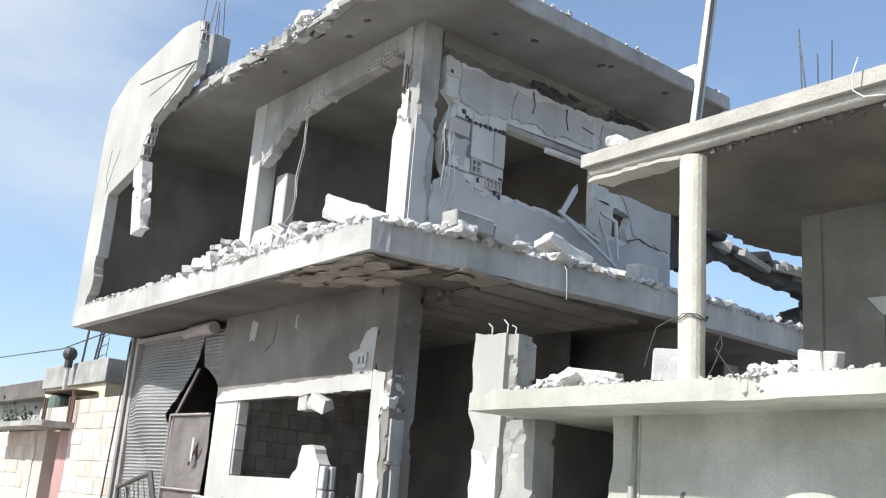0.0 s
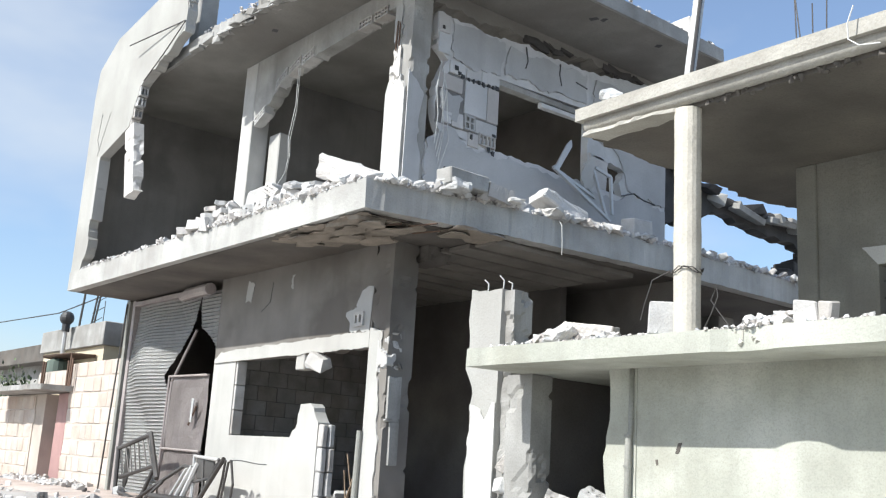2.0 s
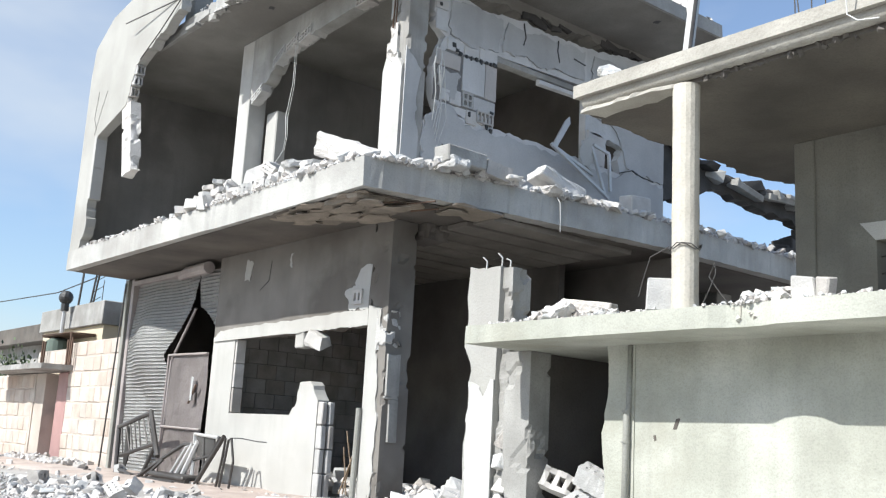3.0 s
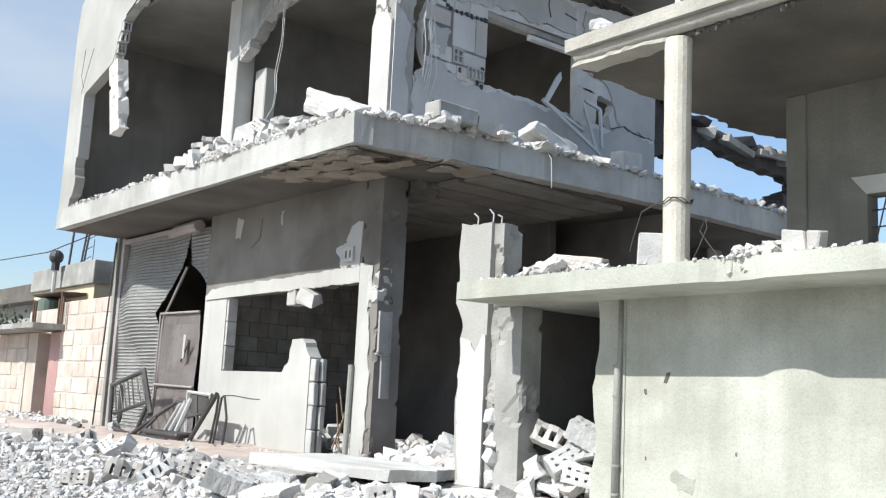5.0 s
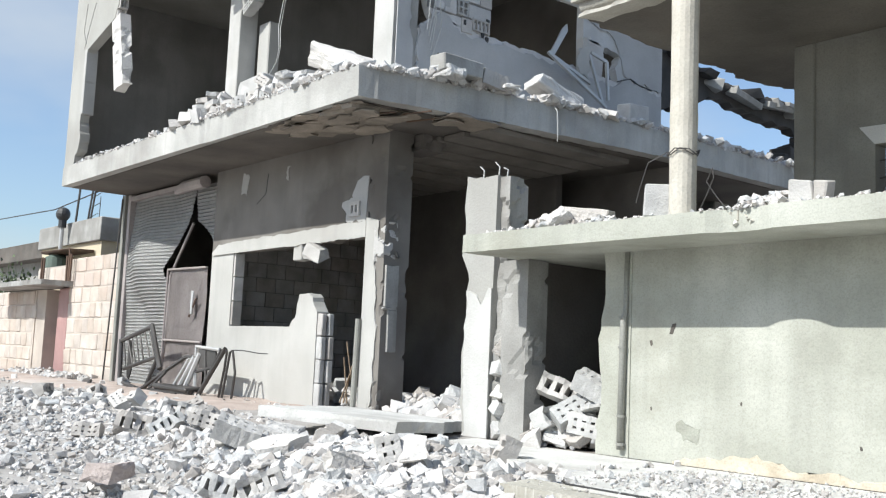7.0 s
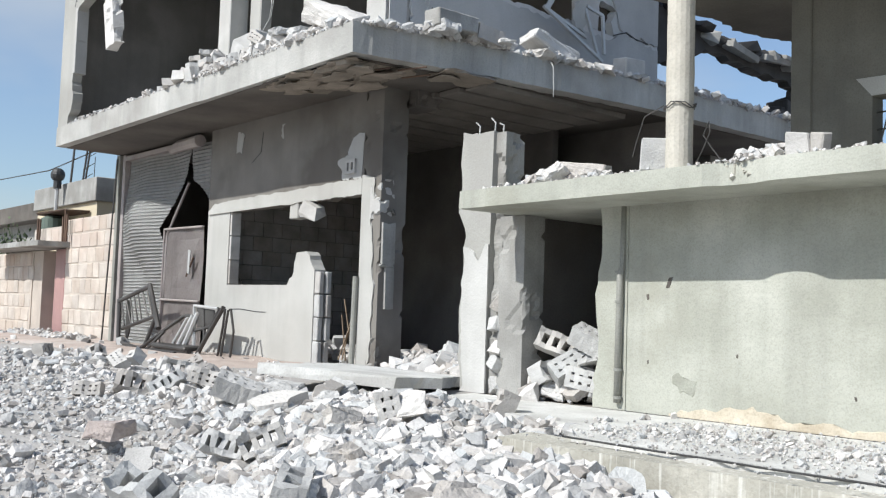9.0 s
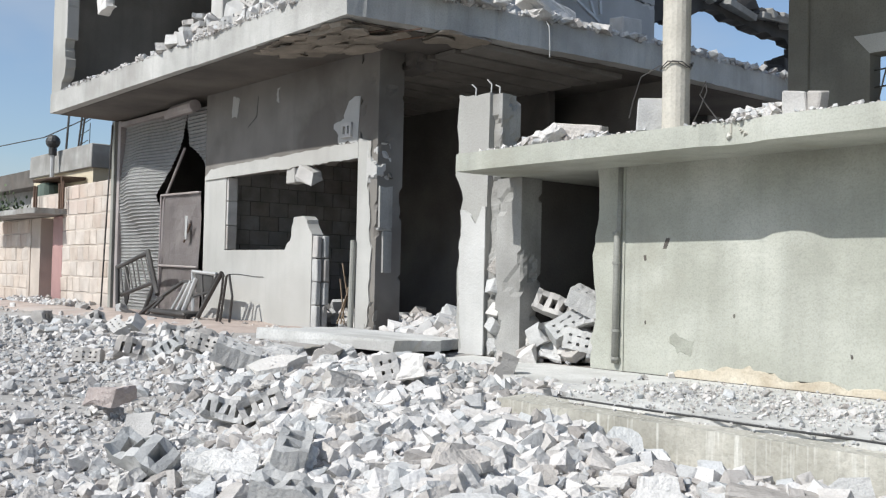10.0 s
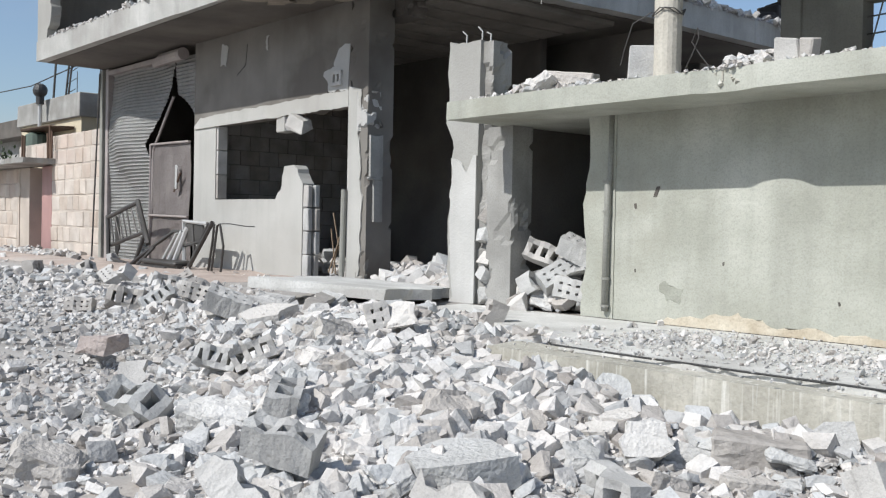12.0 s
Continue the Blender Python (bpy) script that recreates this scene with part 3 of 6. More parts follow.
    ruin_part("facing_ledge", new_box((-11.72, 8.51, 1.985), (-11.665, 8.76, 2.035), 0.012, 0.012), CONCRETE)
    ruin_part("downpipe", rod([(-12.2, FRONT - 0.07, FLOOR), (-12.18, FRONT - 0.06, 1.85)], 0.045, 10), PIPE)
    ruin_part("column", spalled((-12.12, FRONT + 0.03, SLAB), (-11.68, FRONT + 0.4, CEIL - 0.014), seed=5, depth=0.03, bite=0.5, edge_bite=0.4), CONCRETE, "chipped corner column of grey concrete")
    ruin_part("column_plaster", sheet([(-12.2, SLAB, 0), (-11.72, SLAB, 0), (-11.72, 7.0, 1), (-11.84, 7.35, 1), (-12.0, 7.2, 1), (-12.14, 7.32, 0), (-12.22, 7.1, 0)], "y", FRONT - 0.03, 0.055, rough=0.03, step=0.07), WHITEWASH, "white plaster coat on the column's face")
    ruin_part("column_plaster", sheet([(-12.13, 7.95, 1), (-11.92, 8.05, 1), (-11.95, 8.4, 1), (-12.0, CEIL - 0.02, 0), (-12.13, CEIL - 0.02, 0)], "y", FRONT, 0.028, rough=0.03, step=0.06), CONCRETE)
    ruin_part("spalled_corner", spalled((-12.16, FRONT - 0.02, 7.15), (-11.9, FRONT + 0.2, 7.85), seed=17, depth=0.07, bite=-0.3, edge_bite=-0.1, cell=0.035), RUBBLE, "burst concrete on the column")
    ruin_part("rebar", rod([(-12.05, FRONT - 0.01, 7.8), (-12.02, FRONT - 0.02, 8.3)], 0.012), RUST)
    ruin_part("rebar", rod([(-11.97, FRONT - 0.01, 7.75), (-11.96, FRONT - 0.02, 8.25)], 0.012), RUST)
    ruin_part("side_plaster", sheet([(8.5, SLAB, 0), (8.8, SLAB, 0), (8.83, 6.0, 1), (8.74, 6.3, 1), (8.8, 7.1, 1), (8.5, 7.4, 0)], "x", -11.678, 0.02, rough=0.02, step=0.07), SHADE_PLASTER)
    ruin_part("column", new_box((-17.2, FRONT + 0.02, SLAB), (-16.75, FRONT + 0.4, CEIL - 0.014), 0.015), WHITEWASH, "pale plastered column between the bays")
    ruin_part("column", new_box((-16.6, FRONT + 0.35, SLAB), (-16.2, FRONT + 0.6, 7.5), 0.02), PLASTER)
    ruin_part("column", new_box((-12.3, 14.3, SLAB), (-11.87, 14.72, CEIL - 0.014), 0.02), CONCRETE)
    ruin_part("column", new_box((-12.14, 16.5, FLOOR), (-11.66, 17.0, SOFF), 0.02), CONCRETE)
    ruin_part("column", new_box((-20.3, 12.6, SLAB), (-19.9, 13.0, CEIL), 0.02), CONCRETE)
    ruin_part("column", new_box((-18.55, 7.8, ROOF), (-18.15, 8.2, 10.75), 0.02), CONCRETE)
    for dx, dz in ((-0.1, 0.9), (0.05, 0.6), (0.14, 1.0), (0.0, 0.8)):
        ruin_part("rebar", rod([(-18.35 + dx, 7.9 + dx, 10.75), (-18.33 + dx * 1.5, 7.9, 10.75 + dz)], 0.01), RUST)
    ruin_part("rebar", rod([(-17.2, 7.12, 9.55), (-19.4, 6.9, 9.62)], 0.014), STEEL)
    ruin_part("rebar", rod([(-17.1, 7.08, 9.5), (-17.9, 7.05, 9.05), (-18.8, 7.06, 8.72)], 0.012), STEEL)
    ruin_part("rebar", rod([(-17.35, 7.2, 10.4), (-17.3, 7.2, 11.1)], 0.01), RUST)
    # edge beam over the upper openings with hollow blocks in its broken underside
    ruin_part("beam", sheet([(-16.75, CEIL, 0), (-16.75, 7.72, 1), (-16.4, 7.8, 1), (-15.7, 8.35, 1), (-14.4, 8.5, 0), (-12.14, 8.62, 0), (-12.14, CEIL, 0)], "y", FRONT + 0.03, 0.25, rough=0.05),
              CONCRETE, "concrete edge beam with broken hollow blocks")
    for x, z, s in ((-16.62, 7.62, 0.5), (-15.9, 8.17, 0.55), (-15.45, 8.33, 0.4), (-15.0, 8.4, 0.3), (-13.2, 8.52, 0.03), (-12.75, 8.54, 0.03)):
        ruin_part("hollow_block", lattice((x, FRONT + 0.0, z), (0.38, 0, 0.38 * s), (0, 0, 0.16), 4, 2, 0.025, (0, 0.2, 0)), BLOCK)
    # front wall of the left bay, flush with the slab edge and rising above the roof
    ruin_part("wall", sheet([(-21.75, SLAB, 0), (-21.2, SLAB, 1), (-20.95, 5.5, 1), (-21.0, 6.2, 1), (-20.85, 7.55, 0), (-19.45, 7.9, 1), (-19.1, 8.7, 1), (-17.15, 9.3, 1), (-17.25, 10.45, 0),
                             (-18.1, 10.56, 0), (-20.74, 10.24, 0), (-21.64, 9.75, 0), (-21.75, 9.1, 0)], "y", 7.11, 0.2, rough=0.045),
              GREY_WALL, "plastered block wall torn open")
    ruin_part("jamb", new_box((-21.02, 7.1, 6.15), (-20.9, 7.35, 7.56), 0.01), PATCH)
    for z in (9.45, 9.7, 9.95, 10.2):
        ruin_part("hollow_block", lattice((-17.26 + rnd.uniform(-0.02, 0.02), 7.12, z), (0, 0.17, 0), (0, 0, 0.21), 2, 1, 0.028, (0.12, 0, 0)), BLOCK)
    for z in (7.85, 8.07, 8.29, 8.5):
        ruin_part("hollow_block", lattice((-19.46 + (z - 7.85) * 0.45, 7.12, z), (0, 0.17, 0), (0, 0, 0.19), 2, 1, 0.028, (0.12, 0, 0)), BLOCK)
    ruin_part("hanging_slab", spalled((-19.62, 7.08, 6.3), (-19.2, 7.3, 7.85), seed=14, depth=0.05, bite=0.1, cell=0.06), RUBBLE, "hanging strip of broken wall").matrix_basis = Matrix.Translation(Vector((-19.35, 7.2, 7.85)) - Vector(ruin.location)) @ pose(0, 0, 0, 0, -15, 0) @ Matrix.Translation((19.45, -7.2, -7.85))
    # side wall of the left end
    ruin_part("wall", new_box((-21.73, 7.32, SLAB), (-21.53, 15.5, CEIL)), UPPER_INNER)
    # side wall of blocks facing the terrace
    for o in ([(8.9, SLAB, 0), (14.78, SLAB, 0), (14.78, 6.34, 0), (12.6, 6.5, 1), (10.37, 6.52, 1), (9.24, 6.6, 1), (8.9, 6.3, 1)],
              [(9.2, 6.55, 0), (10.37, 6.52, 0), (10.38, 7.8, 0), (10.38, 8.52, 1), (9.02, 8.55, 1), (9.03, 8.0, 1), (9.27, 7.79, 1), (9.08, 7.4, 1), (9.05, 6.95, 1)]):
        ruin_part("wall", sheet(o, "x", SIDE - 0.06, -0.16, rough=0.03), PALE_BLOCK, "bare block wall with broken edges")
    for o in ([(10.38, 7.8, 0), (12.58, 7.86, 0), (12.58, 8.6, 1), (11.67, 8.56, 1), (10.92, 8.6, 1), (10.38, 8.52, 0)],
              [(12.58, 6.5, 1), (13.1, 6.45, 1), (13.15, 7.0, 1), (12.58, 7.05, 0)],
              [(12.58, 7.05, 0), (13.15, 7.0, 1), (13.62, 6.96, 1), (13.45, 6.7, 1), (13.56, 6.34, 0), (14.78, 6.34, 0), (14.78, 8.84, 1), (13.36, 8.7, 1), (12.58, 8.6, 0)]):
        ruin_part("wall", sheet(o, "x", SIDE - 0.06, -0.16, rough=0.035), PALE_BLOCK, "pale block wall round a broken window")
    # plaster coats that still cling to it
    for o in ([(9.3, 8.5, 1), (9.36, 7.86, 1), (9.9, 7.78, 1), (10.4, 7.86, 1), (10.48, 8.44, 1)],
              [(8.92, SLAB, 0), (14.76, SLAB, 0), (14.76, 6.42, 1), (13.85, 6.55, 1), (13.3, 6.33, 1), (12.6, 6.44, 1), (11.05, 6.42, 1), (10.2, 6.45, 1), (9.75, 6.4, 1), (9.37, 6.68, 1), (9.13, 6.47, 1), (8.94, 6.4, 1)],
              [(9.14, 7.26, 1), (9.13, 6.94, 1), (9.5, 6.78, 1), (9.62, 7.2, 1)],
              [(10.5, 7.9, 1), (12.5, 7.96, 1), (12.5, 8.5, 1), (11.67, 8.46, 1), (10.6, 8.45, 1)],
              [(13.7, 6.6, 1), (14.76, 6.5, 0), (14.76, 8.6, 1), (12.75, 8.5, 1), (12.7, 7.4, 1), (13.4, 7.2, 1)]):
        ruin_part("plaster", sheet(o, "x", SIDE - 0.03, -0.028, rough=0.04, step=0.07), SHADE_PLASTER, "cracked dull grey plaster")
    # blocks laid bare beside the window
    for y0, y1, z0, z1 in ((9.08, 9.59, 7.28, 7.54), (9.64, 10.12, 6.98, 7.56), (10.13, 10.39, 6.97, 7.57), (9.66, 9.98, 7.6, 7.76), (9.99, 10.39, 7.6, 7.84), (9.03, 9.28, 8.22, 8.54),
                           (9.04, 9.29, 7.86, 8.2), (9.3, 9.62, 7.58, 7.8), (9.4, 9.64, 6.7, 6.95), (9.9, 10.38, 6.72, 6.95), (9.76, 10.0, 6.46, 6.7), (9.2, 9.4, 6.72, 6.92)):
        ruin_part("block", new_box((SIDE - 0.062, y0 + 0.004, z0 + 0.004), (SIDE - 0.036 + rnd.uniform(-0.008, 0.008), y1 - 0.004, z1 - 0.004), 0.006, 0.004), PALE_BLOCK)
    ruin_part("bed_joint", sheet([(9.06, 6.68, 1), (10.37, 6.7, 0), (10.375, 7.6, 1), (9.32, 7.62, 1), (9.1, 7.3, 1)], "x", SIDE - 0.056, -0.003, rough=0.02), JOINT)
    # row of black lumps drawn for the dark inside block cores
    for y, z in ((9.43, 7.69), (9.5, 7.62), (9.57, 7.58), (9.7, 7.57), (9.8, 7.57), (9.92, 7.575), (10.02, 7.58), (10.14, 7.59), (10.24, 7.59), (10.33, 7.6), (10.3, 6.76), (10.2, 6.5), (10.3, 6.45), (9.82, 6.62), (9.12, 8.3)):
        ruin_part("core_hole", hull_chunk(bmesh.new(), (SIDE - 0.03, y, z), (0.03, rnd.uniform(0.05, 0.09), rnd.uniform(0.06, 0.11)), rnd, 12, Euler((0, 0, 0))), DARK_WIRE)
    ruin_part("hollow_block", lattice((SIDE - 0.02, 9.98, 6.54), (0, 0.36, 0), (0, 0, 0.2), 4, 1, 0.025, (-0.05, 0, 0)), BLOCK)
    ruin_part("hollow_block", lattice((SIDE - 0.02, 9.66, 6.72), (0, 0.22, 0), (0, 0, 0.25), 2, 2, 0.03, (-0.05, 0, 0)), BLOCK)
    for pts in ([(13.5, 6.45), (13.85, 6.57), (14.1, 6.5), (14.46, 6.48)], [(11.8, 8.5), (11.78, 8.3), (11.84, 8.1)], [(10.95, 8.55), (11.0, 8.3), (10.95, 8.15)], [(12.2, 8.28), (12.5, 8.24)], [(12.0, 5.9), (12.3, 5.8), (12.6, 5.86)], [(9.3, 6.0), (9.2, 5.7), (9.26, 5.4)]):
        ruin_part("crack", rod([(SIDE - 0.03, y, z) for y, z in pts], 0.014, 4), DARK_WIRE)
    ruin_part("window_lintel", new_box((SIDE - 0.24, 10.4, 7.7), (SIDE - 0.07, 12.56, 7.8), 0.01, 0.01), CONCRETE)
    ruin_part("lintel_piece", new_box((SIDE - 0.16, 11.4, 7.6), (SIDE - 0.06, 12.5, 7.69), 0.01, 0.015), PALE_BLOCK)
    # beam along the top of that wall; black chunks stand for the shaded gap
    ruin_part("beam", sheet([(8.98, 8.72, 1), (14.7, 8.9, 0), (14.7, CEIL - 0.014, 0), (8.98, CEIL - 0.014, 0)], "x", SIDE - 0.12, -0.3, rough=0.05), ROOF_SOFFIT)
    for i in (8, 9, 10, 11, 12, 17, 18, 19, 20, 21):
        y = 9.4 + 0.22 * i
        ruin_part("broken_edge", hull_chunk(bmesh.new(), (SIDE - 0.13, y, 8.68 + 0.009 * i + rnd.uniform(-0.03, 0.05)), (0.08, rnd.uniform(0.3, 0.5), rnd.uniform(0.08, 0.2)), rnd, 14, Euler((rnd.uniform(-.4, .4), 0, 0))), SHADE_BLACK)
    # inner walls, coloured dark to deepen the shade of the rooms
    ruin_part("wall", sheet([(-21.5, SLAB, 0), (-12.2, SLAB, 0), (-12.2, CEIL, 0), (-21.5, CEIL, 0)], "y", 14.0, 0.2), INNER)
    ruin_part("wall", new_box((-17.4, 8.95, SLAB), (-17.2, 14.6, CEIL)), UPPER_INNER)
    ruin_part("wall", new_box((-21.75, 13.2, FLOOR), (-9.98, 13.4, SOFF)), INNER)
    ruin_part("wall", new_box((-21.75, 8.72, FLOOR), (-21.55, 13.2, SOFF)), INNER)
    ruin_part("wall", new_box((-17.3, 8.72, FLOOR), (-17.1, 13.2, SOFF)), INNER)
    # block wall seen through the shop window
    for r in range(14):
        for c in range(9):
            y = 8.78 + c * 0.42 + (0.21 if r % 2 else 0)
            ruin_part("block", back_block, INNER_BLOCK).location = Vector((-17.1, y + 0.2, FLOOR + 0.14 + r * 0.28)) - Vector(ruin.location)
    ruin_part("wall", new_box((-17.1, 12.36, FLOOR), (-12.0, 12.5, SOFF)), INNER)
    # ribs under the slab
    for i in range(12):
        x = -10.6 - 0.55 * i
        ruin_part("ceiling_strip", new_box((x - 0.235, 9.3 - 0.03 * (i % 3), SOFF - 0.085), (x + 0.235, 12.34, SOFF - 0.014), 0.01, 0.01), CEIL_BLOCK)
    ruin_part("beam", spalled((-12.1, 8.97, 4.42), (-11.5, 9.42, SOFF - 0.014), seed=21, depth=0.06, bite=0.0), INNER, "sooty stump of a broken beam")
    # flaking underside at the corner of the slab
    for o, d in (([(-13.3, 7.3, 1), (-11.2, 7.15, 1), (-10.6, 7.2, 1), (-10.7, 8.3, 1), (-11.8, 8.35, 1), (-12.9, 8.0, 1)], 0.02),
                 ([(-12.6, 7.5, 1), (-11.5, 7.3, 1), (-10.9, 7.5, 1), (-11.2, 8.2, 1), (-12.2, 8.1, 1)], 0.045),
                 ([(-11.6, 7.2, 1), (-10.8, 7.2, 1), (-10.75, 7.6, 1), (-11.4, 7.7, 1)], 0.07),
                 ([(-10.7, 8.5, 1), (-10.25, 8.4, 1), (-10.15, 9.3, 1), (-10.7, 9.4, 1)], 0.04)):
        ruin_part("flaking_layer", sheet(o, "z", SOFF - d - 0.012, d - 0.003, rough=0.09, step=0.14), SPALL, "flaking tan concrete layer")
    for x, y, w, d in ((-12.5, 7.5, 0.5, 0.05), (-12.0, 7.8, 0.45, 0.07), (-11.4, 7.5, 0.4, 0.09), (-11.0, 7.9, 0.45, 0.08), (-11.7, 8.15, 0.4, 0.06), (-10.8, 7.4, 0.3, 0.1), (-12.9, 7.7, 0.35, 0.035), (-10.5, 8.6, 0.35, 0.06)):
        o = [(x + w * math.cos(k * 1.05) * rnd.uniform(0.6, 1.1), y + 0.6 * w * math.sin(k * 1.05) * rnd.uniform(0.6, 1.1), 1) for k in range(6)]
        flake = ruin_part("flaking_layer", sheet(o, "z", 0, 0.02, rough=0.05, step=0.1), SPALL)
        flake.matrix_basis = Matrix.Translation(Vector((0, 0, SOFF - d - 0.03)) - Vector(ruin.location)) @ Matrix.Translation((x, y, 0)) @ pose(0, 0, 0, rnd.uniform(-4, 4), rnd.uniform(-4, 4), 0) @ Matrix.Translation((-x, -y, 0))
    for x, y in ((-11.0, 7.6), (-10.6, 7.9), (-10.9, 8.2), (-11.3, 7.9)):
        ruin_part("rebar", rod([(x, y, SOFF - 0.08), (x + 0.5, y + 0.1, SOFF - 0.1)], 0.012), RUST)
    # collapsed rear roof, coloured black for the shade on its underside
    ruin_part("fallen_roof", sheet([(14.9, 6.4, 1), (16.4, 6.62, 1), (17.3, 7.02, 1), (18.87, 6.95, 1), (20.41, 6.82, 1), (23.0, 6.7, 0), (23.0, 7.6, 1), (20.44, 7.5, 1), (19.27, 7.36, 1), (18.39, 7.3, 1), (17.75, 7.42, 1), (17.0, 7.55, 1), (14.9, 7.9, 0)],
                                   "x", -12.3, -0.28, rough=0.07, step=0.16), SHADE_BLACK, "collapsed slab of the rear roof, blackened to show shade")
    for i in range(22):
        y = 15.2 + i * 0.34
        h = rnd.uniform(0.12, 0.3)
        bm = hull_chunk(bmesh.new(), (0, 0, 0), (rnd.uniform(0.4, 0.9), rnd.uniform(0.3, 0.8), h), rnd, 12, Euler((rnd.uniform(-.3, .3), rnd.uniform(-.3, .3), rnd.uniform(0, 3))))
        ruin_part("broken_edge", bm, SHADE_BLACK if i % 3 else CONCRETE).location = Vector((-12.35 + rnd.uniform(-0.2, 0.15), y, (7.75 - 0.19 * (y - 15.2) if y < 17.4 else 7.3) + rnd.uniform(-0.05, 0.05))) - Vector(ruin.location)
    for y, z, a in ((18.2, 7.2, -5), (19.5, 7.25, 4), (20.3, 7.35, -3)):
        ruin_part("roof_piece", new_box((-0.5, -0.6, -0.06), (0.25, 0.6, 0.06), 0.01, 0.03), CONCRETE).matrix_basis = Matrix.Translation(Vector((-12.25, y, z)) - Vector(ruin.location)) @ pose(0, 0, 0, a, 12, 4)
    for i in range(9):
        h = 0.3 + 0.13 * i
        bm = new_box((-0.25, -0.2, 0), (0.25, 0.25, h), 0.02, 0.06)
        ruin_part("broken_wall", bm, SHADE_BLACK).location = Vector((-12.4, 19.3 + i * 0.24, 5.6)) - Vector(ruin.location)
    # wires
    ruin_part("cable", rod([(-14.91, 8.4, 8.3), (-14.93, 8.42, 7.6), (-15.05, 8.4, 7.0), (-14.95, 8.38, 6.6), (-15.05, 8.4, 6.35), (-15.5, 8.35, 5.9)], 0.007), CABLE)
    ruin_part("cable", rod([(-14.85, 8.4, 8.3), (-14.88, 8.42, 7.5), (-14.98, 8.4, 6.95), (-14.9, 8.38, 6.6), (-15.0, 8.4, 6.35)], 0.005), CABLE)
    for k in range(5):
        y = 9.08 + 0.03 * k
        ruin_part("cable", rod([(SIDE + 0.02, y, 7.7 - 0.1 * k), (SIDE + 0.06, y + rnd.uniform(-0.1, 0.1), 7.2), (SIDE + 0.03, y + rnd.uniform(-0.06, 0.1), 6.8 - 0.1 * k), (SIDE + 0.02, y - 0.05, 6.3 - 0.1 * k)], 0.008, 5), CABLE)
    ruin_part("wire", rod([(-10.0, 10.2, SLAB - 0.02), (-9.93, 10.2, SLAB - 0.12), (-9.93, 10.22, SLAB - 0.4), (-9.96, 10.25, SLAB - 0.55)], 0.007, 5), CABLE)
    ruin_part("wire", rod([(-9.8, 16.2, SLAB - 0.02), (-9.72, 16.2, SLAB - 0.2), (-9.74, 16.22, SLAB - 0.5)], 0.012, 5), CABLE)
    ruin_part("wire", rod([(-11.7, 15.6, 6.9), (-11.7, 15.6, 5.2)], 0.015, 5), DARK_WIRE)


SPALL = surface("spalled_concrete", (0.33, 0.285, 0.235), (0.19, 0.165, 0.135), grain=40, blotch=2.5, bump=0.6)
back_block = mesh_of(new_box((0, -0.206, -0.136), (0.03, 0.206, 0.136), 0.006), "block", INNER_BLOCK)
build_ruin()


# ---- roller shutter and tin door ----
def shutter_sheet(x0, x1, left, right, z0, z1, pitch=0.07, bulge=0.22, seed=1):
    """A torn roller shutter: left(z), right(z) give its torn sides."""
    bm = bmesh.new()
    rows = int((z1 - z0) / pitch) * 4
    cols = 26
    grid = []
    for r in range(rows + 1):
        z = z0 + (z1 - z0) * r / rows
        a, b = left(z), right(z)
        line = []
        for c in range(cols + 1):
            x = a + (b - a) * c / cols
            ridge = 0.022 * (0, 0.8, 1, 0.8)[r % 4]
            w = noise.noise(Vector((x * 0.9, z * 0.8, seed))) * bulge * 0.35
            if seed == 1:
                w -= 0.45 * math.exp(-((x + 20.0) / 1.0) ** 2 - ((z - 3.0) / 0.85) ** 2) - 0.12 * math.exp(-((x + 20.6) / 0.4) ** 2 - ((z - 2.1) / 0.3) ** 2)
            curl = 0.35 * max(0, (c / cols - 0.75)) ** 2 * (1 if seed == 1 else 0)
            line.append(bm.verts.new((x, FRONT + 0.12 + ridge + w - curl, z)))
        grid.append(line)
    for r in range(rows):
        for c in range(cols):
            bm.faces.new((grid[r][c], grid[r][c + 1], grid[r + 1][c + 1], grid[r + 1][c]))
    bmesh.ops.solidify(bm, geom=bm.faces[:], thickness=0.006)
    return bm


def ramp_of(*knots):
    def f(z):
        for (z0, x0), (z1, x1) in zip(knots, knots[1:]):
            if z <= z1:
                return x0 + (x1 - x0) * (z - z0) / (z1 - z0) + 0.03 * noise.noise(Vector((z * 9, x0, 0)))
        return knots[-1][1]
    return f


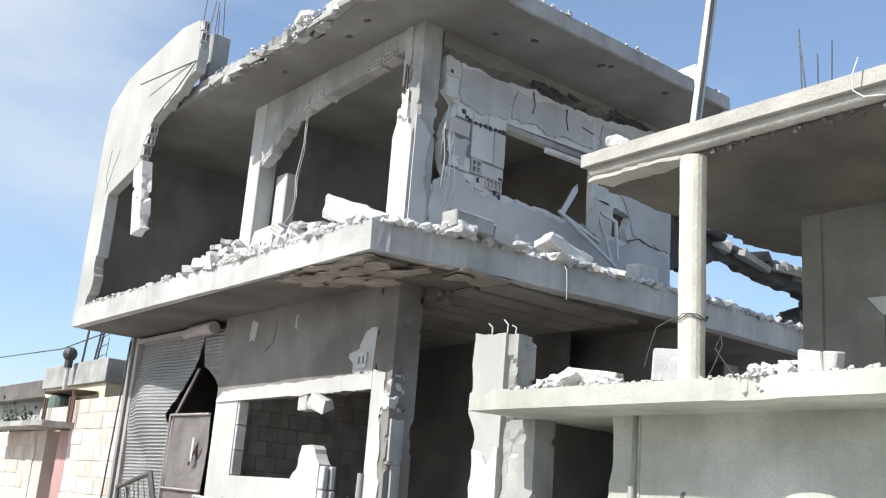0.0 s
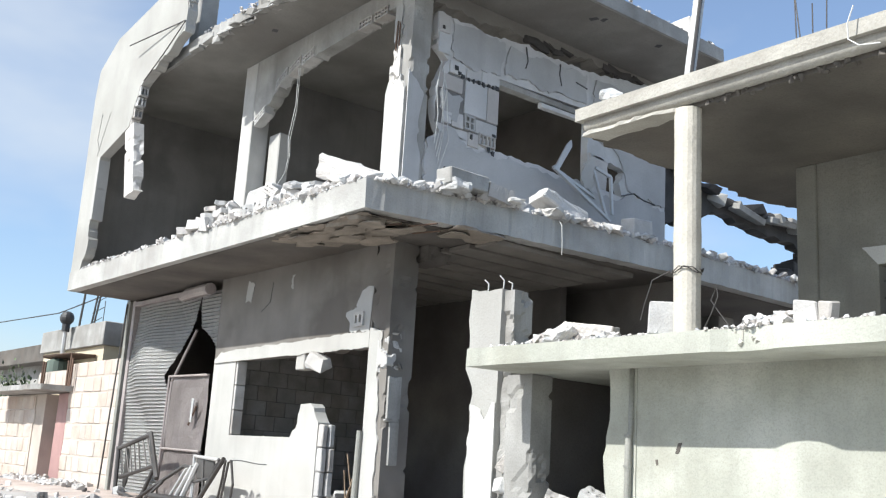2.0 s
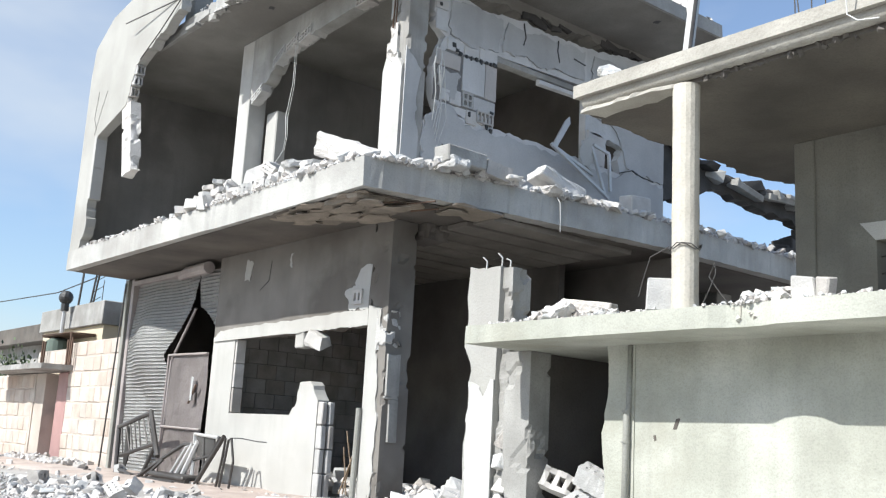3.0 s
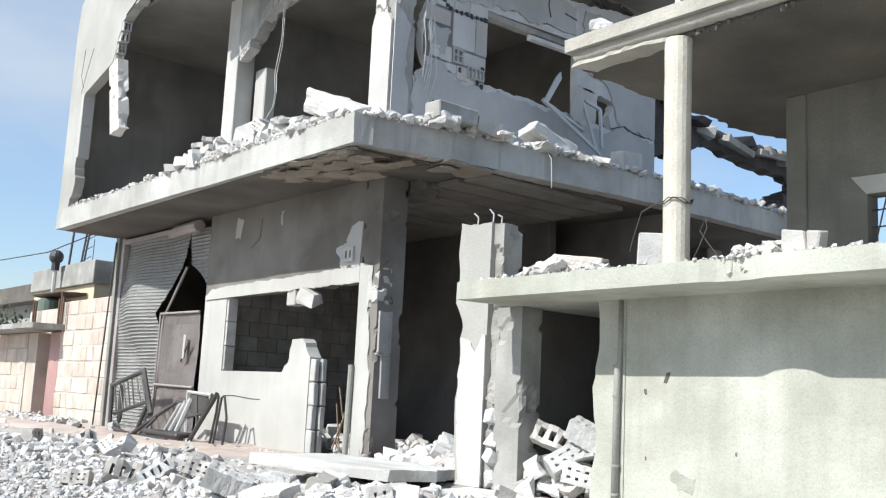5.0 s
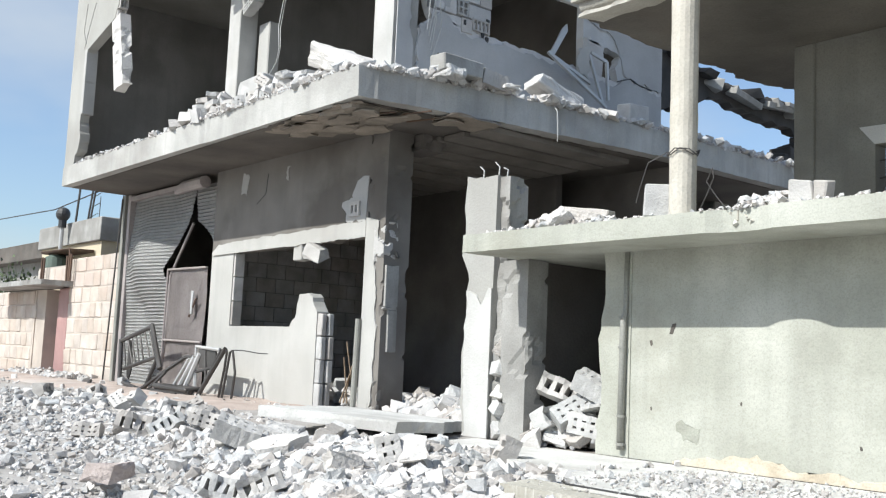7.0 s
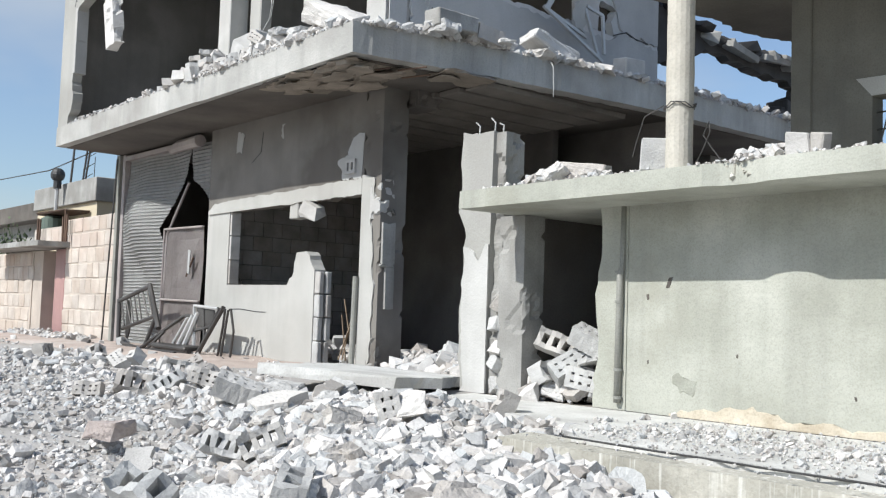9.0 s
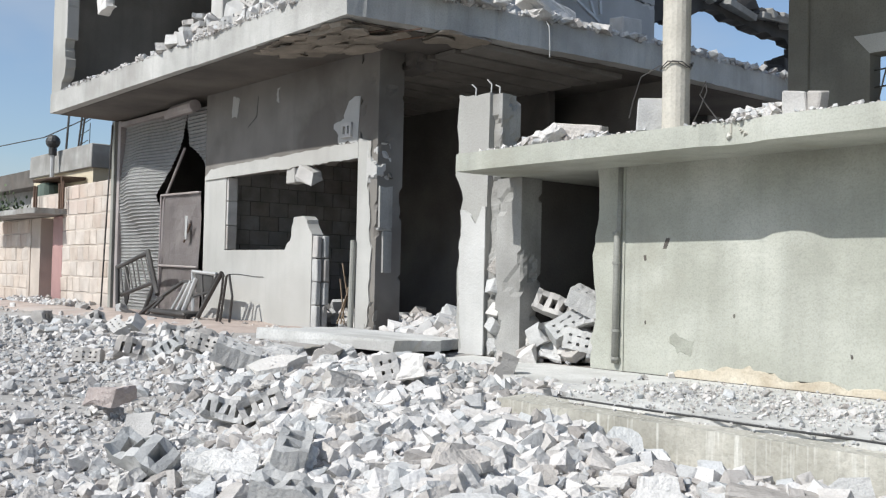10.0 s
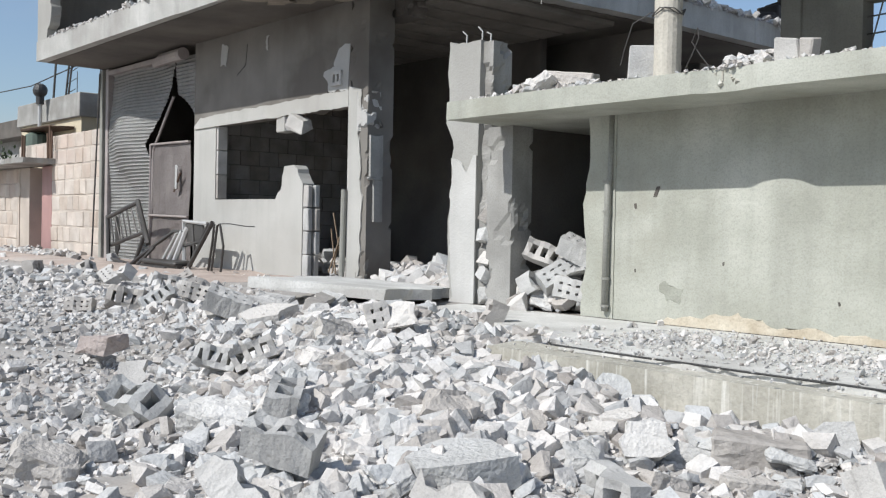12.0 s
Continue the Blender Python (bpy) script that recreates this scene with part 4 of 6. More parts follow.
def build_shutter():
    s = thing("roller_shutter", "torn and dented galvanised roller shutter of a shop front", "shutter", at=(-19.4, FRONT, FLOOR))

    def sp(name, bm, mat, label="", parent=None):
        ob = part(name, bm, mat, parent or s, label)
        if parent is None:
            ob.location = -Vector(s.location)
        return ob
    sp("curtain", shutter_sheet(0, 0, ramp_of((0.4, -21.42), (5, -21.42)), ramp_of((0.4, -18.7), (1.6, -19.1), (2.55, -19.0), (2.85, -19.15), (3.75, -18.5), (4.36, -18.26), (4.7, -18.22)), FLOOR + 0.03, 4.5), SHUTTER,
       "slatted galvanised curtain, dented and torn")
    sp("curtain", shutter_sheet(0, 0, ramp_of((2.5, -17.34), (2.9, -17.4), (3.4, -17.52), (3.62, -17.78), (3.82, -18.16), (4.36, -18.2), (4.6, -18.2)), ramp_of((2.4, -17.21), (4.7, -17.21)), 2.6, 4.5, seed=4), SHUTTER)
    sp("frame_post", new_box((-21.75, FRONT - 0.03, FLOOR), (-21.62, FRONT + 0.12, SOFF - 0.02), 0.01), PIPE)
    sp("guide_rail", new_box((-21.56, FRONT + 0.02, FLOOR), (-21.42, FRONT + 0.2, SOFF - 0.02), 0.01), TIN)
    sp("guide_rail", rod([(-21.95, FRONT - 0.1, FLOOR), (-21.72, FRONT - 0.05, SOFF - 0.1)], 0.02), STEEL)
    # header and roll take darker steel, their shade put into the colour
    sp("header", new_box((-21.4, FRONT + 0.0, 4.5), (-18.2, FRONT + 0.2, 4.6), 0.01), TIN)
    roll = rod([(-18.85, FRONT - 0.04, 4.46), (-18.5, FRONT - 0.06, 4.5), (-17.5, FRONT - 0.1, 4.5)], [0.09, 0.12, 0.12], 9)
    sp("roll", roll, TIN, "remnant of the rolled curtain")
    sp("strut", rod([(-18.1, FRONT + 0.0, 3.75), (-18.95, FRONT - 0.02, 2.75), (-19.05, FRONT - 0.02, 0.5)], 0.03), TIN)
    # bent tin door leaning in the gap
    d = bmesh.new()
    cols, rows = 8, 10
    g = [[d.verts.new((-19.0 + 1.7 * c / cols + 0.03 * math.sin(r), FRONT - 0.02 + 0.05 * noise.noise(Vector((c * 0.5, r * 0.4, 2))), FLOOR + 0.02 + 2.36 * r / rows)) for c in range(cols + 1)] for r in range(rows + 1)]
    for r in range(rows):
        for c in range(cols):
            d.faces.new((g[r][c], g[r][c + 1], g[r + 1][c + 1], g[r + 1][c]))
    bmesh.ops.solidify(d, geom=d.faces[:], thickness=0.012)
    door = sp("tin_door", d, TIN, "bent grey tin door")
    for bar in ([(-19.02, 8.44, 0.55), (-19.0, 8.44, 2.87)], [(-19.0, 8.44, 2.86), (-17.3, 8.44, 2.84)], [(-19.02, 8.43, 1.45), (-17.3, 8.43, 1.42)]):
        sp("door_frame", rod(bar, 0.022), TIN, parent=door)
    sp("door_latch", new_box((-17.75, 8.38, 1.95), (-17.66, 8.42, 2.4), 0.008, 0.02), WINDOW_FRAME, parent=door)
    sp("door_latch", rod([(-17.82, 8.4, 1.9), (-17.55, 8.4, 2.25)], 0.02), RUST, parent=door)


build_shutter()

# ---- porch house ----
house = thing("porch_house", "low pale-green house with a damaged concrete porch roof", "house", at=(-5, 7.35, FLOOR))
RW, RS, RT = 7.35, 2.41, 2.59


def house_part(name, bm, material, label="", parent=None, smooth=False):
    ob = part(name, bm, material, parent or house, label, smooth)
    if parent is None:
        ob.location = -Vector(house.location)
    return ob


def build_house():
    house_part("wall", sheet([(-6.1, FLOOR, 0), (3.0, FLOOR, 0), (3.0, RS, 0), (-6.1, RS, 0)], "y", RW, 0.22), GREEN_PLASTER, "pale green plastered wall with stains")
    house_part("door_jamb", sheet([(-6.5, FLOOR, 0), (-6.1, FLOOR, 0), (-6.1, RS, 0), (-6.45, RS, 1)], "y", RW - 0.012, 0.25, rough=0.03), GREEN_PLASTER)
    house_part("skirting", sheet([(-5.6, FLOOR, 0), (3.0, FLOOR, 0), (3.0, 0.54, 1), (-2.6, 0.56, 1), (-3.4, 0.53, 1), (-4.3, 0.54, 1), (-4.75, 0.64, 1), (-5.1, 0.56, 1), (-5.6, 0.5, 1)], "y", RW - 0.006, 0.005, rough=0.025, step=0.06),
               OCHRE, "band of peeled ochre plaster at the foot of the wall")
    # porch slab with a bite out of its rim
    house_part("porch_slab", sheet([(-7.72, 6.6, 1), (-7.3, 6.58, 0), (-4.75, 6.6, 0), (-4.62, 6.655, 0), (-4.45, 6.675, 0), (-4.3, 6.66, 0), (-4.15, 6.6, 0), (3.0, 6.6, 0), (3.0, 9.2, 0), (-7.6, 9.2, 1)], "z", RS, RT - RS, rough=0.02),
               GREEN_PLASTER, "pale concrete slab littered with rubble")
    bm = bmesh.new()
    for i in range(12):
        hull_chunk(bm, (-4.66 + 0.035 * i + rnd.uniform(-.03, .03), 6.69 + rnd.uniform(-.015, .02), RS + rnd.uniform(0.04, 0.15)), (0.1, 0.05, 0.05), rnd, 8)
    tagged(house_part("chipped_edge", bm, KERB, "spalled concrete in the slab's rim"), kind="stuff")
    house_part("pilaster", spalled((-7.89, RW, FLOOR), (-7.51, RW + 0.3, RS - 0.003), seed=31, depth=0.04, bite=0.3, cell=0.05), CONCRETE, "rough concrete door pier with spalled edges")
    house_part("stub_wall", sheet([(-8.5, FLOOR, 0), (-8.1, FLOOR, 0), (-8.06, 3.38, 1), (-8.58, 3.42, 1), (-8.62, 2.5, 1), (-8.5, 2.3, 1), (-8.56, 1.2, 1)], "y", RW + 0.02, 0.3, rough=0.025), GREY_WALL,
               "stump of a broken plastered wall")
    house_part("stub_core", spalled((-8.12, RW + 0.06, FLOOR), (-7.9, RW + 0.34, 3.36), seed=41, depth=0.05, bite=0.1, cell=0.045), CONCRETE)
    house_part("plaster", sheet([(-8.5, FLOOR, 0), (-8.08, FLOOR, 0), (-8.08, 2.12, 1), (-8.13, 2.12, 1), (-8.24, 1.93, 1), (-8.41, 2.08, 1), (-8.5, 2.1, 1)], "y", RW + 0.0, 0.019, rough=0.03, step=0.06), WHITEWASH, "clinging coat of white plaster")
    for dx, dz in ((0.1, 0.12), (0.36, 0.14), (0.5, 0.06)):
        house_part("rebar", rod([(-8.55 + dx, RW + 0.15, 3.35), (-8.54 + dx, RW + 0.15, 3.42 + dz * 0.6), (-8.58 + dx, RW + 0.12, 3.42 + dz)], 0.009, 5), CABLE)
    # stones wedged between stump and pier
    for z, s in ((1.47, 0.2), (1.22, 0.24), (0.98, 0.2), (0.78, 0.24), (0.58, 0.22)):
        bm = hull_chunk(bmesh.new(), (0, 0, 0), (s * 0.8, s, s), rnd, 11)
        house_part("wedged_stone", bm, RUBBLE).location = Vector((-7.93, RW + 0.06, z)) - Vector(house.location)
    # room behind the doorway, its walls in the shade-darkened concrete
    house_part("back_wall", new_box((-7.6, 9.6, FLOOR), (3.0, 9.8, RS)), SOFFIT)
    # side wall added out of sight to keep light from the interior
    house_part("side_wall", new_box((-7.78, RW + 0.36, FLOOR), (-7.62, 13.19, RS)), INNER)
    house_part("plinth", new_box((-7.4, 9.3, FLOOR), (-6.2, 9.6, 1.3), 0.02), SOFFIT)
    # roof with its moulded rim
    house_part("roof", sheet([(-6.2, 6.72, 0), (3.0, 6.72, 0), (3.0, 11.8, 0), (-5.85, 11.8, 1), (-6.25, 9.2, 1)], "z", 4.56, 0.24, rough=0.05), SOFFIT, "stained concrete roof slab, darkened for shade")
    house_part("roof_rim", sheet([(-6.27, 6.57, 1), (-5.9, 6.56, 0), (3.0, 6.56, 0), (3.0, 6.9, 0), (-6.22, 6.9, 1)], "z", 4.69, 0.125, rough=0.015), RIM, "moulded rim of the roof slab")
    house_part("roof_rim", rod([(-6.2, 6.68, 4.66), (3.0, 6.68, 4.66)], 0.07, 10), RIM, smooth=True)
    house_part("roof_rim", sheet([(-6.2, 6.6, 1), (-5.25, 6.61, 1), (-5.05, 6.7, 1), (-5.2, 6.8, 1), (-6.1, 6.85, 1)], "z", 4.535, 0.035, rough=0.03), RIM)
    bm = bmesh.new()
    for i in range(90):
        hull_chunk(bm, (-4.9 + 7.5 * rnd.random() ** 1.4, 6.72 + rnd.uniform(-0.02, 0.03), 4.575 + rnd.uniform(-0.02, 0.03)), (0.09, 0.05, 0.04), rnd, 7)
    tagged(house_part("crumbling_edge", bm, SOFFIT), kind="stuff")
    # round post
    bm = bmesh.new()
    pts = [(-5.08 + 0.004 * noise.noise(Vector((0, 0, i))), 6.74, RT + (4.56 - RT) * i / 12) for i in range(13)]
    rod(pts, [0.115 + 0.006 * noise.noise(Vector((5, 0, i * 1.7))) for i in range(13)], 18, bm)
    post = house_part("post", bm, POST_PAINT, "round cream-painted concrete post")
    house_part("wire_tie", rod([(-5.08 + 0.135 * math.cos(a * 0.6), 6.74 + 0.135 * math.sin(a * 0.6), 3.12 + 0.03 * math.sin(a * 1.7)) for a in range(22)], 0.005, 5), STEEL, parent=post)
    house_part("wire", rod([(-5.2, 6.68, 3.14), (-5.34, 6.6, 3.05), (-5.42, 6.6, 2.85), (-5.46, 6.6, 2.72)], 0.005, 5), STEEL)
    house_part("wire", rod([(-4.9, 6.7, RT), (-4.78, 6.65, 2.72), (-4.72, 6.66, 2.86), (-4.76, 6.7, 2.95), (-4.8, 6.68, 2.84), (-4.7, 6.66, 2.72), (-4.58, 6.64, RT)], 0.005, 5), STEEL)
    # upper rear wall with a small opening, its shade put into the wall colour
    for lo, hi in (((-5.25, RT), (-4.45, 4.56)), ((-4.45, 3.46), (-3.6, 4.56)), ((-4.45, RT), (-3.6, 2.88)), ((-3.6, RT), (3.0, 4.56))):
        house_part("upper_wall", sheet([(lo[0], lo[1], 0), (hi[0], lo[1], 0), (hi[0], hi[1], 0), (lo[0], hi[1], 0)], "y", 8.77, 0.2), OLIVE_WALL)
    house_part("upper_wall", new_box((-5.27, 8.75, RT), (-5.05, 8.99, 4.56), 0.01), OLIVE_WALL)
    house_part("lintel", sheet([(-4.45, 3.465, 0), (-3.5, 3.465, 0), (-3.5, 3.62, 0), (-4.6, 3.64, 0)], "y", 8.755, 0.014, rough=0.02), PATCH)
    for i in range(5):
        house_part("grille_bar", rod([(-4.45 + 0.17 * i, 8.85, 2.88), (-4.3 + 0.17 * i, 8.85, 3.46)], 0.008, 5), STEEL)
    for i in range(3):
        house_part("grille_bar", rod([(-4.45, 8.86, 3.0 + 0.16 * i), (-3.6, 8.86, 3.03 + 0.16 * i)], 0.008, 5), STEEL)
    # pipe down the wall with its clips
    pipe = house_part("downpipe", rod([(-6.17, RW - 0.045, 0.55), (-6.16, RW - 0.045, 1.78), (-6.15, RW - 0.03, 1.82), (-6.15, RW - 0.02, RS - 0.003)], [0.034, 0.034, 0.026, 0.026], 12), PIPE, "grey drainpipe", smooth=True)
    for z in (0.6, 0.86, 1.5, 1.78):
        house_part("pipe_clip", rod([(-6.165, RW - 0.045, z - 0.012), (-6.165, RW - 0.045, z + 0.012)], 0.043, 12), PIPE, parent=pipe)
    for x, z, w in ((-5.62, 1.68, 0.09), (-5.86, 1.55, 0.05), (-5.85, 0.95, 0.03), (-3.85, 0.78, 0.035), (-4.9, 1.05, 0.03)):
        bm = hull_chunk(bmesh.new(), (0, 0, 0), (w * 0.7, 0.012, w * 1.3), rnd, 12, Euler((0, rnd.uniform(-.4, .4), 0)))
        house_part("chip", bm, SOFFIT).location = Vector((x, RW, z)) - Vector(house.location)
    house_part("crack", rod([(-5.0, 8.768, 2.75), (-4.8, 8.768, 2.72), (-4.6, 8.768, 2.76), (-4.45, 8.768, 2.7)], 0.008, 4), DARK_WIRE)
    # damp stain in the green wall
    house_part("patch", sheet([(-5.57, 0.83, 1), (-5.52, 0.87, 1), (-5.31, 0.81, 1), (-5.35, 0.67, 1), (-5.49, 0.70, 1)], "y", RW - 0.004, 0.003, rough=0.03, step=0.04), GREEN_DARK, "darker damp stain in the plaster")
    # steel on the roof
    house_part("roof_pole", rod([(-5.25, 6.95, 4.8), (-4.98, 6.98, 6.9)], 0.05, 4), WINDOW_FRAME, "leaning pale steel pole")
    house_part("roof_pole", rod([(-5.19, 6.9, 4.8), (-4.93, 6.93, 6.9)], 0.018, 6), STEEL)
    for x0, x1, z in ((-5.05, -5.1, 6.5), (-4.93, -5.1, 6.4), (-4.9, -4.9, 6.15), (-4.78, -4.74, 6.25)):
        house_part("rebar", rod([(x0, 8.5, 4.8), (x1, 8.5, z)], 0.007, 5), STEEL)
    house_part("cable", rod([(-3.42, 6.5, 4.9), (-3.45, 6.46, 4.75), (-3.44, 6.45, 4.62), (-3.36, 6.45, 4.55), (-3.2, 6.45, 4.52)], 0.006, 5), CABLE)


GREEN_DARK = surface("damp_green_plaster", (0.38, 0.39, 0.335), (0.29, 0.295, 0.25), grain=80, bump=0.25, blotch=5)
OCHRE = surface("ochre_plaster", (0.60, 0.55, 0.45), (0.44, 0.38, 0.29), grain=60, blotch=4, bump=0.4)
KERB = surface("limed_kerb", (0.50, 0.48, 0.42), (0.36, 0.345, 0.295), grain=50, bump=0.4, blotch=2, streaks=0.3, drips=0.95)
build_house()


def build_porch():
    tagged(part("pavement", sheet([(-5.4, 5.07, 1), (-5.0, 5.07, 0), (3.0, 5.07, 0), (3.0, 5.5, 0), (-5.5, 5.5, 1)], "z", -0.2, 0.64, rough=0.015), KERB),
           "raised concrete kerb with lime streaks down its face", "pavement", kind="structure")
    tagged(part("pavement", sheet([(-4.95, 5.36, 1), (-3.2, 5.3, 1), (3.0, 5.28, 0), (3.0, 7.33, 0), (-8.2, 7.33, 0), (-8.0, 6.4, 1), (-5.5, 6.0, 1)], "z", 0.15, FLOOR - 0.154, rough=0.03), DUST),
           "raised concrete pavement in front of the green wall", "pavement", kind="structure")
    tagged(part("floor", new_box((-21.7, 8.3, -0.1), (-8.2, 19, FLOOR - 0.006)), INNER_BLOCK), "dusty concrete shop floor", "floor", kind="structure")
    tagged(part("floor", new_box((-8.19, 7.34, -0.1), (3.0, 19, FLOOR - 0.008)), INNER_BLOCK), "dusty concrete floor of the porch house", "floor", kind="structure")
    # dark rod draws the shadow line where the upper pavement layer ends
    tagged(part("cable", rod([(-4.95 + 0.4 * i, 5.28 + 0.06 * noise.noise(Vector((i * 0.7, 0, 1))), FLOOR + 0.0) for i in range(14)], 0.008, 6), DARK_WIRE),
           "thin dark rod standing for the shaded step in the pavement", "cable")


build_porch()


# ---- stone house down the street ----
def build_stone_house():
    hut = thing("stone_house", "low limestone house with a flat concrete roof and canopy", "house", at=(-26, 8.6, FLOOR))
    o = Vector(hut.location)

    def hp(name, bm, mat, label="", parent=None):
        ob = part(name, bm, mat, parent or hut, label)
        if parent is None:
            ob.location = -o
        return ob
    # wall cores behind the stones
    hp("wall", new_box((-25.25, 8.634, 0.2), (-22.0, 8.95, 3.36)), MORTAR)
    hp("wall", new_box((-27.75, 8.634, 2.8), (-25.25, 8.95, 3.26)), MORTAR)
    hp("wall", new_box((-36.0, 8.634, 0.2), (-27.75, 8.95, 2.68)), MORTAR)
    shapes = [mesh_of(new_box((-w / 2, -0.07, -0.175), (w / 2, 0.0, 0.175), 0.018, 0.012), "stone", STONE) for w in (0.36, 0.44, 0.52, 0.6)]
    wid = (0.36, 0.44, 0.52, 0.6)
    for x0, x1, z0, z1 in ((-25.2, -22.05, 0.42, 3.4), (-27.72, -25.25, 2.86, 3.3), (-34.5, -27.8, 0.42, 2.7)):
        z = z0
        while z + 0.36 <= z1 + 0.2:
            x = x0
            while x < x1 - 0.2:
                k = rnd.randrange(4)
                if x + wid[k] > x1 + 0.15:
                    k = 0
                if not (-27.05 < x + 0.2 < -26.75 and z > 2.8):
                    st = hp("stone", shapes[k], STONE)
                    st.location = Vector((x + wid[k] / 2, 8.69 + rnd.uniform(-0.012, 0.012), z + 0.18)) - o
                x += wid[k] + 0.02
            z += 0.375
    # doorway
    hp("door_reveal", new_box((-27.8, 8.66, 0.3), (-27.0, 9.2, 2.68)), MORTAR)
    hp("door", new_box((-26.98, 9.0, 0.4), (-25.9, 9.06, 2.68), 0.01), PINK_DOOR, "faded red metal door")
    hp("door_frame", new_box((-25.95, 8.62, 0.35), (-25.2, 9.0, 2.68), 0.03, 0.01), PINK_DOOR, "faded red door jamb")
    hp("canopy", sheet([(-30.2, 7.75, 1), (-25.0, 7.85, 1), (-24.95, 8.9, 0), (-30.2, 8.9, 0)], "z", 2.7, 0.13, rough=0.03), CONCRETE, "thin concrete canopy over the door")
    for x in (-27.1, -26.95, -25.15, -25.0, -24.9):
        hp("rebar", rod([(x, 8.5, 2.83), (x + rnd.uniform(-.03, .03), 8.5, 3.45 + rnd.uniform(-.1, .2))], 0.03, 5), RUST)
    # room on the roof
    hp("upper_room", new_box((-30.7, 9.6, 2.4), (-25.9, 14.0, 4.03)), RENDER_YELLOW, "cream-rendered upper room")
    hp("parapet", new_box((-30.8, 9.5, 4.03), (-25.8, 14.1, 4.66), 0.02, 0.01), CONCRETE, "concrete roof edge")
    tank = hp("water_tank", rod([(-28.0, 9.2, 3.12), (-28.0, 9.2, 3.2), (-28.0, 9.2, 3.62), (-28.0, 9.2, 3.7)], [0.28, 0.34, 0.34, 0.2], 16), TANK, "dark green water tank")
    hp("tin_shelter", new_box((-28.6, 8.9, 3.72), (-26.3, 9.55, 3.78), 0.01, 0.03), RUST)
    hp("tin_shelter", new_box((-28.5, 9.1, 2.7), (-28.42, 9.18, 3.74), 0.01), RUST)
    hp("red_panel", new_box((-28.9, 9.3, 2.8), (-28.0, 9.36, 3.5), 0.01, 0.02), PINK_DOOR)
    vent = hp("vent_pipe", rod([(-28.2, 9.3, 3.3), (-28.2, 9.3, 4.75)], 0.06, 8), WINDOW_FRAME)
    bm = bmesh.new()
    bmesh.ops.create_uvsphere(bm, u_segments=12, v_segments=8, radius=0.2)
    ball = hp("vent_cowl", bm, BLACK, "round black vent cowl")
    ball.location = Vector((-28.2, 9.3, 4.88)) - o
    hp("vent_cowl", rod([(-28.2, 9.3, 4.5), (-28.2, 9.3, 4.75)], 0.11, 10), BLACK, parent=vent)
    for x, lean, h, r in ((-30.7, 0.3, 6.4, 0.035), (-29.7, 0.5, 6.4, 0.03), (-29.5, 0.55, 6.4, 0.03), (-27.0, 0.05, 5.9, 0.012), (-28.7, 0.02, 5.6, 0.012)):
        hp("antenna_rod", rod([(x, 10.5, 4.6), (x + lean, 10.5, h)], r, 5), STEEL)
    for z in (5.0, 5.3, 5.6):
        hp("antenna_arm", rod([(-29.7 + (z - 5) * 0.3, 10.5, z), (-29.1 + (z - 5) * 0.3, 10.6, z + 0.15)], 0.012, 5), STEEL)
    # grey house farther on
    far = thing("far_house", "plain grey flat-roofed house down the street", "house", at=(-53, 15, 0.4))
    part("wall", new_box((-9, 0, 0), (7.5, 8, 4.6)), CONCRETE, far)
    part("roof", new_box((-9.6, -0.7, 4.6), (8.1, 8.6, 5.4), 0.03), SOFFIT, far)
    part("window", new_box((-3, -0.03, 2.6), (-1.6, 0.05, 3.8)), DARK_WIRE, far)
    part("water_pipe", rod([(5.2, 0.6, 5.4), (5.4, 0.6, 7.2)], 0.05), STEEL, far)
    tagged(part("overhead_wire", rod([(-60, 12, 6.9), (-44, 11.2, 6.1), (-33, 10.6, 5.6), (-26.5, 10.5, 5.9)], 0.02, 5), DARK_WIRE), "thin dark wire strung between roofs", "wire")
    # small dark tree behind the street wall
    tree = thing("tree", "small dark green tree behind the street wall", "tree", at=(-37, 10.6, 0.4))
    part("trunk", rod([(0, 0, 0), (0.1, 0, 1.2), (0.05, 0.1, 2.2)], [0.12, 0.09, 0.05], 7), BARK, tree)
    bm = bmesh.new()
    rng = random.Random(4)
    for _ in range(700):
        a, r = rng.uniform(0, 6.3), abs(rng.gauss(0, 0.8))
        p = Vector((r * math.cos(a) * 1.5, r * math.sin(a), 2.6 + rng.gauss(0, 0.38)))
        q = Euler((rng.uniform(0, 6), rng.uniform(0, 6), 0)).to_matrix()
        bm.faces.new([bm.verts.new(p + q @ Vector(c)) for c in ((-0.09, 0, 0), (0, -0.05, 0.01), (0.1, 0, 0), (0, 0.05, -0.01))])
    part("crown", bm, LEAF, tree)


build_stone_house()

# ---- rubble ----
LUMPS = []
rl = random.Random(21)
for k in range(18):
    plate = k % 3 == 0
    bm = hull_chunk(bmesh.new(), (0, 0, 0), (1.0, rl.uniform(0.6, 0.95), rl.uniform(0.22, 0.4) if plate else rl.uniform(0.5, 0.8)), rl, 12 if not plate else 16, Euler((0, 0, 0)))
    roughened(bm, 3, 0.085, 3.6, k * 3.1)
    LUMPS.append(mesh_of(bm, "rubble_lump", RUBBLE))
BLOCKS = [mesh_of(roughened(hollow_block(cols=c, rows=r, broken=b, rng=rl), 1, 0.004, 14.0, b * 9), "hollow_block", BLOCK) for c, r, b in ((4, 2, 0.1), (4, 1, 0.7), (3, 1, 0.9), (4, 2, 0.3), (3, 1, 0.4))]


